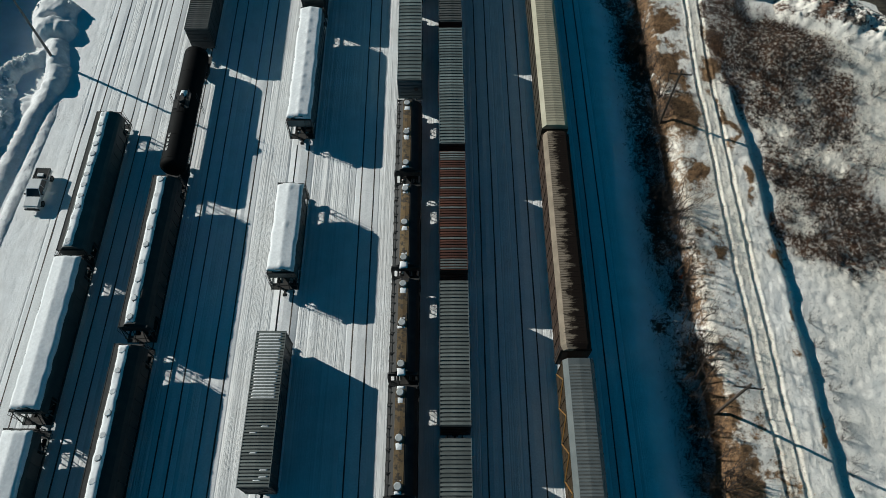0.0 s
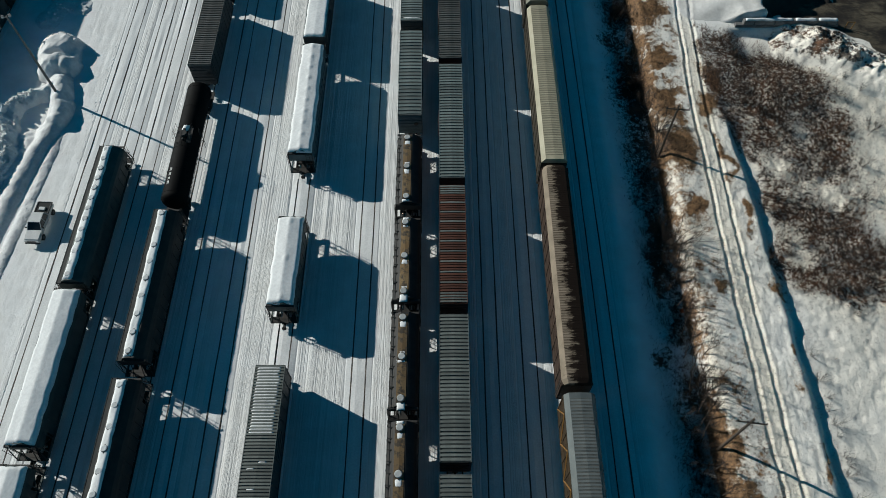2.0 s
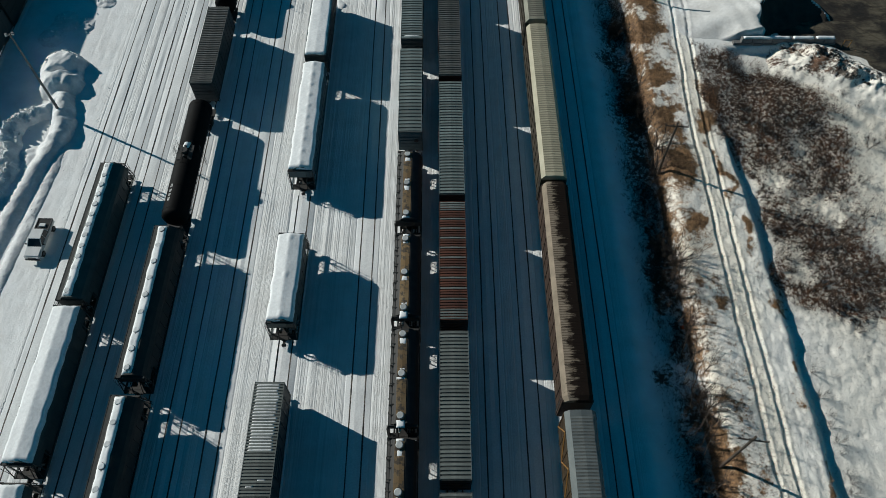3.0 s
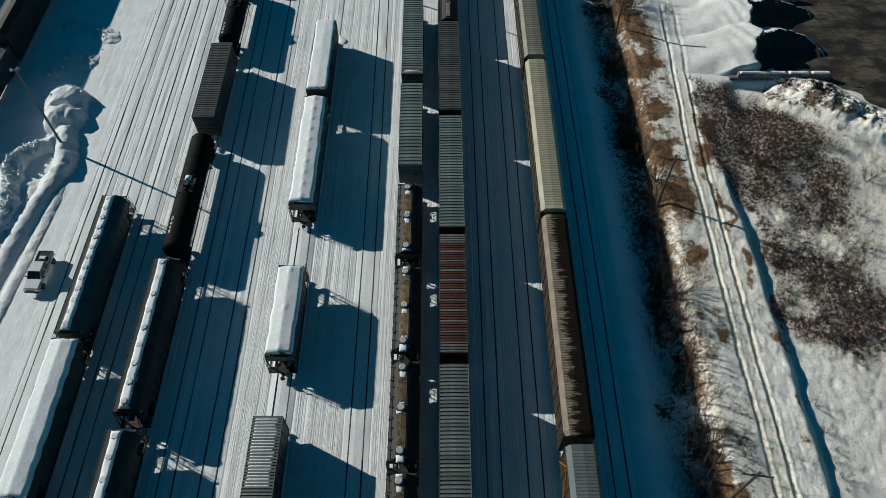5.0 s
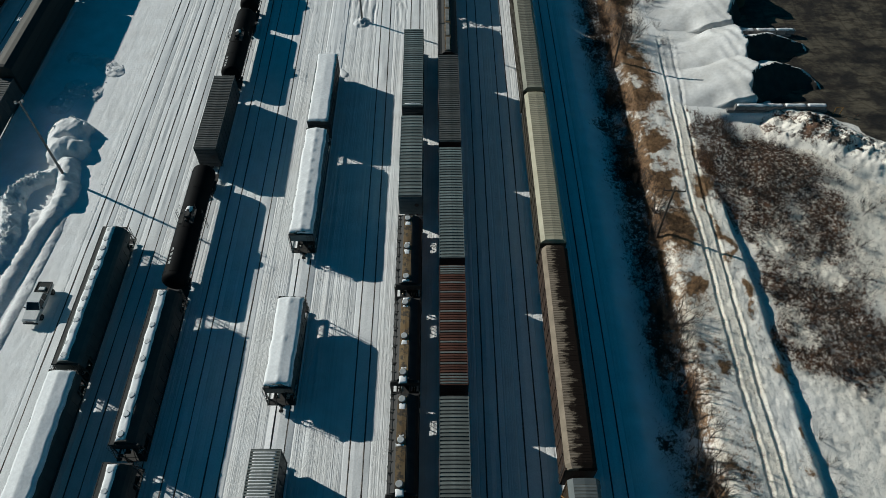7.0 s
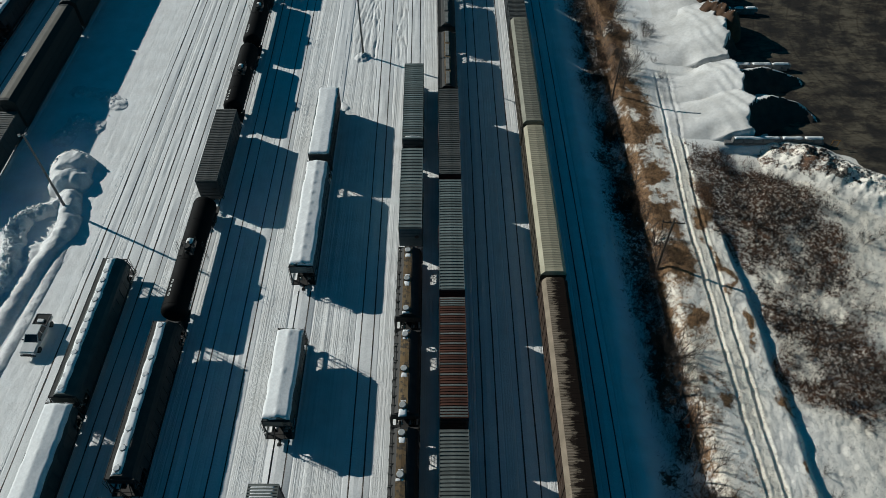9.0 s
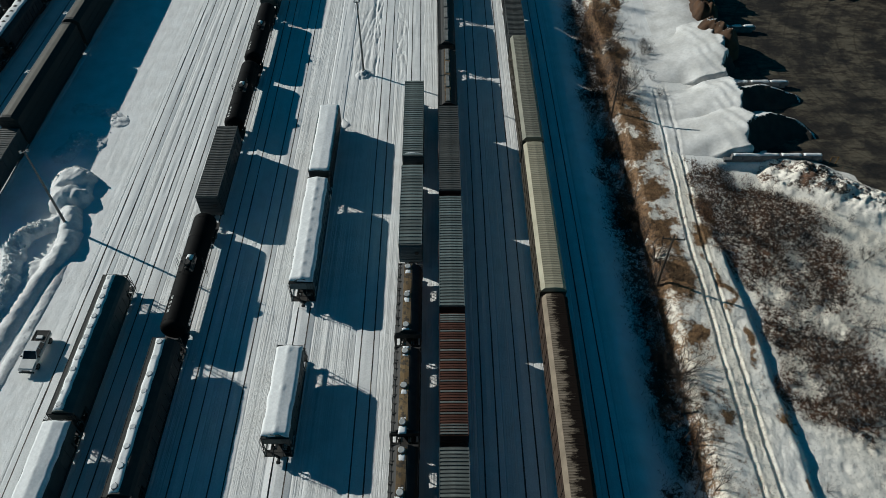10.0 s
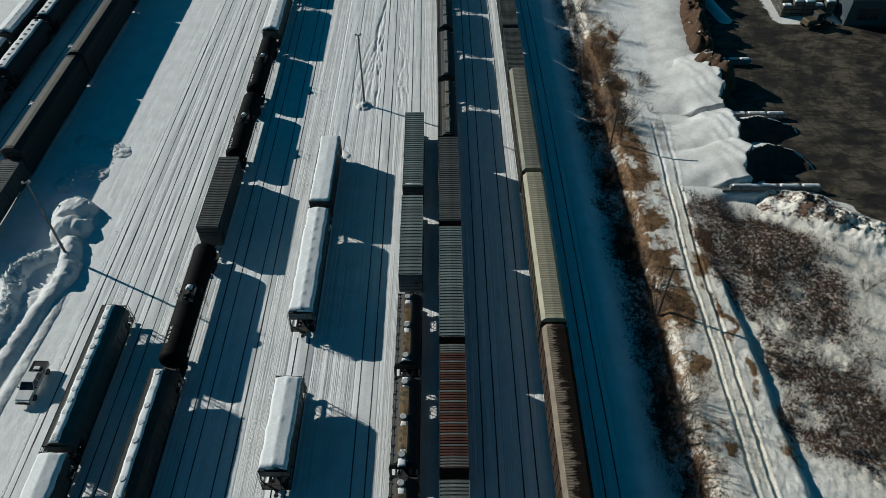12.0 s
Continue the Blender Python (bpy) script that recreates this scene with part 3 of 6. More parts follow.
def bogie(car, y):
    bm = bm_new()
    for s in (-1, 1):
        prism(bm, [(s * 1.0 - 0.09, 0.42), (s * 1.0 + 0.09, 0.42), (s * 1.0 + 0.09, 0.72), (s * 1.0 - 0.09, 0.72)], -1.15, 1.15)
        box(bm, s * 1.0 - 0.11, s * 1.0 + 0.11, -0.4, 0.4, 0.22, 0.42)
    box(bm, -1.0, 1.0, -0.22, 0.22, 0.5, 0.85)
    b = part("bogie", bm, M["dark_steel"], car)
    b.location.y = y
    for yy in (-0.88, 0.88):
        for s in (-1, 1):
            piece("wheel", "wheel", lambda q: (rod(q, (-0.06, 0, 0), (0.06, 0, 0), 0.45, 16), rod(q, (-0.09, 0, 0), (0.09, 0, 0), 0.16, 10)), M["dark_steel"], b, pose(s * 0.78, yy, 0.45))
    return b


def running_gear(car, L, frame_top=1.1, sill=True):
    """Bogies, centre sill, couplers."""
    for s in (-1, 1):
        bogie(car, s * (L / 2 - 1.9))
        bm = bm_new()
        soft_box(bm, -0.13, 0.13, min(s * (L / 2), s * (L / 2 + 0.62)), max(s * (L / 2), s * (L / 2 + 0.62)), 0.72, 0.98, 0.03)
        soft_box(bm, -0.22, 0.22, min(s * (L / 2 + 0.42), s * (L / 2 + 0.68)), max(s * (L / 2 + 0.42), s * (L / 2 + 0.68)), 0.68, 1.02, 0.05)
        part("coupler", bm, M["dark_steel"], car)
    if sill:
        bm = bm_new()
        box(bm, -0.3, 0.3, -L / 2, L / 2, 0.75, frame_top)
        part("centre_sill", bm, M["dark_steel"], car)


def ladder(car, x, y, z0, z1, mat, side=True):
    """Rungs between two stiles, flat against a side (along y) or an end (along x)."""
    bm = bm_new()
    n = int((z1 - z0) / 0.38)
    for s in (-0.22, 0.22):
        p = (x, y + s) if side else (x + s, y)
        rod(bm, (*p, z0), (*p, z1), 0.025, 4)
    for i in range(n + 1):
        z = z0 + 0.08 + i * (z1 - z0 - 0.16) / n
        a, b = ((x, y - 0.22), (x, y + 0.22)) if side else ((x - 0.22, y), (x + 0.22, y))
        rod(bm, (*a, z), (*b, z), 0.018, 4)
    part("ladder", bm, mat, car)


def snow_sheet(car, x0, x1, y0, y1, z, thick=0.14, seed=0, edge=0.12, crown=0.0, lumps=(), name="snow_cover", rough=0.8):
    """A lumpy sheet of snow with an uneven outline, lying on a roof at height z + crown * (1 - |x|)."""
    nxs, nys = max(int((x1 - x0) / 0.14), 4), max(int((y1 - y0) / 0.22), 4)
    u, v = np.meshgrid(np.linspace(0, 1, nxs + 1), np.linspace(0, 1, nys + 1))
    yv = y0 + v * (y1 - y0)
    lo = x0 + edge * (fbm(yv * 0.9, yv * 0 + seed, 61, 3) - 0.35) * 2
    hi = x1 - edge * (fbm(yv * 0.9, yv * 0 + seed + 5, 62, 3) - 0.35) * 2
    xv = lo + u * (hi - lo)
    yv = yv + (v - 0.5) * -2 * edge * (vnoise(xv * 1.5, xv * 0 + seed, 63) - 0.3)
    rim = np.minimum(np.minimum(u, 1 - u) * (x1 - x0), np.minimum(v, 1 - v) * (y1 - y0))
    rise = thick * np.sqrt(np.clip(rim / 0.25, 0, 1)) * (1 - 0.5 * rough + rough * fbm(xv * 0.9 + seed, yv * 0.5, 64, 4))
    for lx, ly, lr, lh in lumps:
        rise = rise + lh * np.exp(-(((xv - lx) ** 2 + (yv - ly) ** 2) / lr ** 2) ** 2)
    half = max(abs(x0), abs(x1))
    base = z + crown * (1 - np.abs(xv) / half)
    top = np.stack([xv, yv, base + rise - 0.01], -1).reshape(-1, 3)
    low = np.stack([xv, yv, base - (0.28 if crown > 0.2 else 0.03)], -1).reshape(-1, 3)
    w, h = nxs + 1, nys + 1
    i = np.arange(w * h).reshape(h, w)
    q = np.stack([i[:-1, :-1], i[:-1, 1:], i[1:, 1:], i[1:, :-1]], -1).reshape(-1, 4)
    rimv = np.concatenate([i[0, :-1], i[:-1, -1], i[-1, :0:-1], i[:0:-1, 0]])
    faces = q.tolist()
    for a, b in zip(rimv, np.roll(rimv, -1)):
        faces.append([int(a), int(a) + w * h, int(b) + w * h, int(b)])
    me = bpy.data.meshes.new(name)
    me.from_pydata(np.concatenate([top, low]).tolist(), [], faces)
    me.materials.append(M["roof_snow"])
    me.shade_smooth()
    ob = new(name, me)
    ob.parent = car
    ob["label"] = "wind-packed white snow lying on the roof"
    return ob


def start(name, track, y, label, group=""):
    car = new(name)
    car.matrix_world = on_track(track, y)
    car.empty_display_size = 1
    return tagged(car, label, "railway car", group or "standing railway cars")


def boxcar(track, y, L, side, roof, label, h=4.7, snow=None, seed=0, rib=0.31, plain_ends=False):
    car = start("boxcar", track, y, label)
    running_gear(car, L)
    w = 1.45
    bm = bm_new()
    soft_box(bm, -w, w, -L / 2, L / 2, 1.08, h - 0.12, 0.03)
    n = int(L / 1.25)
    for i in range(n + 1):
        yy = -L / 2 + 0.1 + i * (L - 0.2) / n
        if abs(yy) < 1.7:
            continue
        for s in (-1, 1):
            box(bm, min(s * w, s * (w + 0.06)), max(s * w, s * (w + 0.06)), yy - 0.06, yy + 0.06, 1.1, h - 0.2)
    for s in (-1, 1):
        box(bm, min(s * w, s * (w + 0.05)), max(s * w, s * (w + 0.05)), -L / 2, L / 2, 1.08, 1.24)
        for k in range(5):
            z = 1.5 + k * 0.62
            box(bm, -w + 0.1, w - 0.1, min(s * L / 2, s * (L / 2 + 0.05)), max(s * L / 2, s * (L / 2 + 0.05)), z, z + 0.22)
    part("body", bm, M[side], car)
    for s in (-1, 1):
        bm = bm_new()
        x0, x1 = sorted((s * (w + 0.03), s * (w + 0.10)))
        soft_box(bm, x0, x1, -1.5, 1.5, 1.2, h - 0.25, 0.02)
        for k in range(4):
            z = 1.6 + k * 0.72
            a, b = sorted((s * (w + 0.10), s * (w + 0.14)))
            box(bm, a, b, -1.4, 1.4, z, z + 0.1)
        part("sliding_door", bm, M[side], car)
    bm = bm_new()
    prism(bm, [(-w - 0.05, h - 0.2), (w + 0.05, h - 0.2), (w + 0.05, h - 0.1), (0, h - 0.06), (-w - 0.05, h - 0.1)], -L / 2 - 0.04, L / 2 + 0.04)
    # galvanised, teal and dirty roofs get the sheet coloured with rib shade
    part("roof", bm, M["pan_rib_shade"] if roof in ("galv_roof", "teal_roof", "dirty_roof") else M[roof], car, "sheet metal roof")
    n = int(round(L / rib))

    def make_rib(q):
        prism(q, [(-w - 0.03, h - 0.11), (w + 0.03, h - 0.11), (w + 0.03, h - 0.03), (0, h + 0.02), (-w - 0.03, h - 0.03)], -0.28 * L / n, 0.28 * L / n)
    for i in range(n):
        piece("roof_rib", ("rib", h, L), make_rib, M[("galv_roof" if i % 4 == 3 else roof) if not plain_ends or 2 < i < n - 4 else "galv_roof"] if roof == "rust_roof" else M[roof], car, pose(0, -L / 2 + (i + 0.5) * L / n, 0.0))
    bm = bm_new()
    for s in (-1, 1):
        box(bm, min(s * w, s * (w + 0.05)), max(s * w, s * (w + 0.05)), -L / 2 - 0.02, L / 2 + 0.02, h - 0.14, h - 0.02)
    part("eave_rail", bm, M[roof], car)
    for s in (-1, 1):
        ladder(car, s * (w + 0.08), -s * (L / 2 - 0.4), 0.7, h - 0.2, M["dark_steel"])
    bm = bm_new()
    rod(bm, (0.8, -L / 2 - 0.14, 3.0), (0.8, -L / 2 - 0.08, 3.0), 0.28, 12)
    part("brake_wheel", bm, M["dark_steel"], car)
    if snow == "full":
        snow_sheet(car, -w - 0.02, w + 0.02, -L / 2, L / 2, h - 0.08, 0.24, seed, 0.10, 0.1, rough=0.35)
    elif snow == "part":
        # snow lies between the ribs of the far half
        for i in range(n // 2, n, 1):
            yy = -L / 2 + i * L / n
            r = random.random()
            if i > n * 0.55 or r < 0.4:
                snow_sheet(car, -w + 0.15 + random.uniform(0, 0.1), w - 0.2 - random.uniform(0, 0.25), yy - 0.13, yy + 0.13, h - 0.08, 0.10, seed + i, 0.05, 0.03)
        for i in range(6):
            yy = -L / 2 + random.randint(1, n // 2) * L / n
            a = random.uniform(-1.1, 0.6)
            snow_sheet(car, a, a + random.uniform(0.4, 0.9), yy - 0.12, yy + 0.12, h - 0.08, 0.08, seed + 70 + i, 0.08, 0.03)
    elif snow == "end":
        snow_sheet(car, -w + 0.3, w - 0.1, -L / 2 + 0.35, -L / 2 + 0.6, h - 0.07, 0.06, seed, 0.1, 0.1)
    return car


def roof_walk(car, x, y0, y1, z, label="", open_rungs=False):
    """A grated running board on brackets."""
    bm = bm_new()
    for q in (-0.25, 0.25):
        box(bm, x + q - 0.03, x + q + 0.03, y0, y1, z, z + 0.07)
    if open_rungs:
        for k in range(int((y1 - y0) / 1.1) + 1):
            box(bm, x - 0.22, x + 0.22, y0 + k * 1.1, y0 + k * 1.1 + 0.09, z + 0.005, z + 0.06)
    else:
        box(bm, x - 0.22, x + 0.22, y0, y1, z + 0.005, z + 0.04)
    wk = part("running_board", bm, M["grating"], car, label)
    s = 1 if x > 0 else -1
    n = max(int((y1 - y0) / 1.9), 2)
    for i in range(n + 1):
        yy = y0 + i * (y1 - y0) / n
        piece("bracket", ("bracket", s), lambda q: (box(q, min(-s * 0.5, s * 0.3), max(-s * 0.5, s * 0.3), -0.04, 0.04, -0.16, -0.004), rod(q, (s * 0.27, 0, 0), (s * 0.27, 0, 0.12), 0.03, 4)), M["dark_steel"], wk, pose(x, yy, z))


def covered_hopper(track, y, L, side, label, h=4.5, snow="strip", hatches=10, top=None, bays=3, seed=0, w=1.5, off=0.0, hatch_r=0.34, trough=False, boards=(-1,), strip=0.6, bare_lids=False):
    car = start("covered_hopper_car", track, y, label)
    running_gear(car, L)
    t = L / 2 - 0.72
    bm = bm_new()
    shell = [(-w + 0.16, 1.08), (-w, 1.5), (-w, h - 1.2), (-w + 0.08, h - 0.85), (-w + 0.34, h - 0.47), (-0.68, h - 0.13), (-0.42, h),
             (0.42, h), (0.68, h - 0.13), (w - 0.34, h - 0.47), (w - 0.08, h - 0.85), (w, h - 1.2), (w, 1.5), (w - 0.16, 1.08)]
    upper = [(-w, 2.55)] + shell[2:-2] + [(w, 2.55)]
    prism(bm, upper[::-1], -t, t)
    lower = [shell[0], shell[1], (-w, 2.56), (w, 2.56), shell[-2], shell[-1]]
    prism(bm, lower[::-1], -t + 1.75, t - 1.75)
    for i in range(bays):
        y0 = -t + 1.4 + i * (2 * t - 2.8) / bays
        y1 = y0 + (2 * t - 2.8) / bays
        c = (y0 + y1) / 2
        v = [bm.verts.new(p) for p in ((-w + 0.12, y0, 1.95), (w - 0.12, y0, 1.95), (w - 0.12, y1, 1.95), (-w + 0.12, y1, 1.95),
                                      (-0.55, c - 0.4, 0.45), (0.55, c - 0.4, 0.45), (0.55, c + 0.4, 0.45), (-0.55, c + 0.4, 0.45))]
        for q in ((0, 1, 5, 4), (1, 2, 6, 5), (2, 3, 7, 6), (3, 0, 4, 7), (4, 5, 6, 7)):
            bm.faces.new([v[k] for k in q])
    n = int(2 * t / 1.3)
    for i in range(n + 1):
        yy = -t + 0.06 + i * (2 * t - 0.12) / n
        for s in (-1, 1):
            a, b = sorted((s * (w - 0.02), s * (w + 0.05)))
            box(bm, a, b, yy - 0.05, yy + 0.05, 1.1, h - 1.2)
    for s in (-1, 1):
        a, b = sorted((s * (w - 0.12), s * (w + 0.04)))
        box(bm, a, b, -L / 2, L / 2, 1.0, 1.16)
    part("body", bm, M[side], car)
    # sloping end sheets and end platforms with posts
    for s in (-1, 1):
        bm = bm_new()
        v = [bm.verts.new(p) for p in ((-w + 0.15, s * (t - 2.0), 1.15), (w - 0.15, s * (t - 2.0), 1.15), (w - 0.1, s * (t + 0.02), 2.6), (-w + 0.1, s * (t + 0.02), 2.6),
                                      (-w + 0.15, s * (t - 2.1), 1.15), (w - 0.15, s * (t - 2.1), 1.15), (w - 0.1, s * (t - 0.1), 2.6), (-w + 0.1, s * (t - 0.1), 2.6))]
        for q in ((0, 1, 2, 3), (7, 6, 5, 4), (0, 4, 5, 1), (1, 5, 6, 2), (2, 6, 7, 3), (3, 7, 4, 0)):
            bm.faces.new([v[k] for k in q])
        part("slope_sheet", bm, M[side], car)
        bm = bm_new()
        a, b = sorted((s * (t - 0.05), s * L / 2))
        box(bm, -w, w, a, b, 1.02, 1.12)
        for x in (-w + 0.06, w - 0.06, -0.5, 0.5):
            rod(bm, (x, s * (L / 2 - 0.06), 1.1), (x, s * (t + 0.05), h - 0.45 if abs(x) > 1 else 2.6), 0.045, 6)
        rod(bm, (-w + 0.06, s * (L / 2 - 0.06), 2.0), (w - 0.06, s * (L / 2 - 0.06), 2.0), 0.03, 6)
        box(bm, -w + 0.02, w - 0.02, min(s * t, s * (t + 0.22)), max(s * t, s * (t + 0.22)), h - 0.52, h - 0.46)
        part("end_platform", bm, M["dark_steel"], car)
        ladder(car, s * (w + 0.06), s * (t + 0.25), 0.7, h - 0.5, M["dark_steel"])
        ladder(car, -s * 0.9, s * (t + 0.24), 1.1, h - 0.5, M["dark_steel"], side=False)
    for s in boards:
        roof_walk(car, s * (w - 0.36), -t - 0.2, t + 0.2, h - 0.36, open_rungs=snow == "bare")
    if top:
        bm = bm_new()
        prism(bm, [(off - 0.50, h - 0.03), (off + 0.50, h - 0.03), (off + 0.48, h + 0.05), (off, h + 0.09), (off - 0.48, h + 0.05)], -t + 0.3, t - 0.3)
        part("hatch_deck", bm, M[top], car, "tan weathered strip under the hatches")
    bumps = []
    for i in range(hatches if snow != "full" else 0):
        yy = -t + 0.7 + i * (2 * t - 1.4) / max(hatches - 1, 1)
        if trough:
            yy = -t + (i + 0.5) * 2 * t / hatches
            def make(q):
                soft_box(q, -0.30, 0.30, -1.62, 1.62, 0, 0.12, 0.04)
            hb = piece("trough_hatch", "trough", make, M["trough_lid"], car, pose(off, yy, h + 0.06))
        else:
            def make(q):
                rod(q, (0, 0, 0), (0, 0, 0.15), hatch_r, 16)
                box(q, -0.04, 0.04, -hatch_r - 0.10, hatch_r + 0.06, 0.06, 0.13)

            def lid(q):
                rod(q, (0, 0, 0.145), (0, 0, 0.19), hatch_r * 0.93, 16, hatch_r * 0.78)
            hb = piece("hatch", ("hatch", hatch_r), make, M["dark_steel"], car, pose(off, yy, h + 0.05))
            piece("lid", ("lid", hatch_r), lid, M["dark_steel"] if bare_lids else M["hatch_lid"] if not top else M["frost_lid"], hb, pose(-0.03, 0.03, 0, 0, 0, 40 * i))
    if snow == "strip":
        snow_sheet(car, off - strip, off + strip - 0.02, -t + 0.05, t - 0.05, h - 0.09, 0.24, seed, 0.10, 0.06)
    elif snow == "full":
        snow_sheet(car, -w + 0.02, w - 0.02, -t, t, h - 0.30, 0.27, seed, 0.11, 0.27, [(off + 0.1, -t + 0.7 + i * (2 * t - 1.4) / max(hatches - 1, 1), 0.30, 0.065) for i in range(hatches)], rough=0.3)
    elif snow == "bare":
        # blown snow caught against the hatches
        for i in range(hatches):
            yy = -t + 0.7 + i * (2 * t - 1.4) / max(hatches - 1, 1)
            snow_sheet(car, off - 0.44, off + 0.40, yy - (1.25 if (seed + i) % 3 else 0.7), yy - 0.28, h + 0.03, 0.09, seed + i, 0.15)
            if (seed + i) % 2:
                snow_sheet(car, off - 0.36, off + 0.44, yy + 0.30, yy + 0.75, h + 0.03, 0.08, seed + i + 9, 0.13)
    return car


def tank_car(track, y, L, label, r=1.5, seed=0):
    car = start("tank_car", track, y, label)
    running_gear(car, L, sill=False)
    t = L / 2 - 0.5
    cz = 1.17 + r
    bm = bm_new()
    rings = [(-t + r * 0.5 * (1 - math.sin(a)), max(r * math.cos(a), 0.05), cz) for a in np.linspace(math.pi / 2 - 0.05, 0, 6)]
    rings += [(q, r, cz) for q in np.linspace(-t + r * 0.5 + 0.1, t - r * 0.5 - 0.1, 7)]
    rings += [(t - r * 0.5 * (1 - math.sin(a)), max(r * math.cos(a), 0.05), cz) for a in np.linspace(0, math.pi / 2 - 0.05, 6)]
    lathe_y(bm, rings, 28)
    part("tank", bm, M["black_tank"], car, smooth=True)
    for yy in np.linspace(-t + 1.2, t - 1.2, 6):
        piece("weld_band", ("band", r), lambda q: lathe_y(q, [(-0.05, r + 0.02, cz), (0.05, r + 0.02, cz)], 28), M["black_tank"], car, pose(0, float(yy), 0))
    top = cz + r
    bm = bm_new()
    rod(bm, (0, 0, top - 0.15), (0, 0, top + 0.38), 0.38, 16)
    rod(bm, (0, 0, top + 0.38), (0, 0, top + 0.46), 0.44, 16)
    rod(bm, (0, 0.75, top - 0.1), (0, 0.75, top + 0.3), 0.16, 10)
    rod(bm, (0, -0.75, top - 0.1), (0, -0.75, top + 0.26), 0.13, 10)
    part("manway", bm, M["dark_steel"], car)
    for s in (-1, 1):
        bm = bm_new()
        a, b = sorted((s * 0.42, s * 0.98))
        box(bm, a, b, -1.15, 1.15, top - 0.10, top - 0.06)
        for z in (0.45, 0.9):
            rod(bm, (s * 0.98, -1.1, top + z), (s * 0.98, 1.1, top + z), 0.016, 6)
        for yy in (-1.1, 0, 1.1):
            rod(bm, (s * 0.98, yy, top - 0.1), (s * 0.98, yy, top + 0.9), 0.016, 6)
        part("platform", bm, M["dark_steel"], car, "railed inspection platform")
    for s in (-1, 1):
        ladder(car, s * (r + 0.12), 0.9, 0.8, top - 0.05, M["dark_steel"])
        bm = bm_new()
        rod(bm, (s * (r + 0.06), -t + 1, cz - 0.3), (s * (r + 0.06), t - 1, cz - 0.3), 0.03, 6)
        for yy in np.linspace(-t + 1, t - 1, 7):
            rod(bm, (s * (r - 0.05), yy, cz - 0.3), (s * (r + 0.08), yy, cz - 0.3), 0.025, 4)
        part("grab_rail", bm, M["dark_steel"], car)
        bm = bm_new()
        a, b = sorted((s * t, s * L / 2))
        box(bm, -1.4, 1.4, a - 0.9, b + 0.9 if s < 0 else b, 1.02, 1.12)
        part("end_deck", bm, M["dark_steel"], car)
    snow_sheet(car, -0.42, 0.40, 0.5, 1.7, top - 0.06, 0.30, seed, 0.15, name="snow_drift")
    # rows of stencilled marks, too worn to read
    bm = bm_new()
    for k, (yy, ln) in enumerate(((-5.4, 0.5), (-6.1, 0.42), (-6.7, 0.36), (-7.4, 0.5))):
        a = math.radians(116)
        c, d = Vector((math.cos(a), 0, math.sin(a))), Vector((-math.sin(a), 0, math.cos(a)))
        for e in (-0.16, 0.02):
            p = [Vector((0, yy + u, cz)) + c * (r + 0.012) + d * (e + v) for u, v in ((0, 0), (ln, 0), (ln, 0.11), (0, 0.11))]
            bm.faces.new([bm.verts.new(q) for q in p])
    part("stencil", bm, M["frost_lid"], car, "worn white stencilled marks")
    return car


# sheet between the ribs: a darker tone stands for rib shade, except west_roof
VALLEY = {"cream_roof": "cream_rib_shade", "grey_cream": "grey_rib_shade", "grime_roof": "grime_rib_shade", "slate_roof": "dirty_roof", "west_roof": "west_roof"}


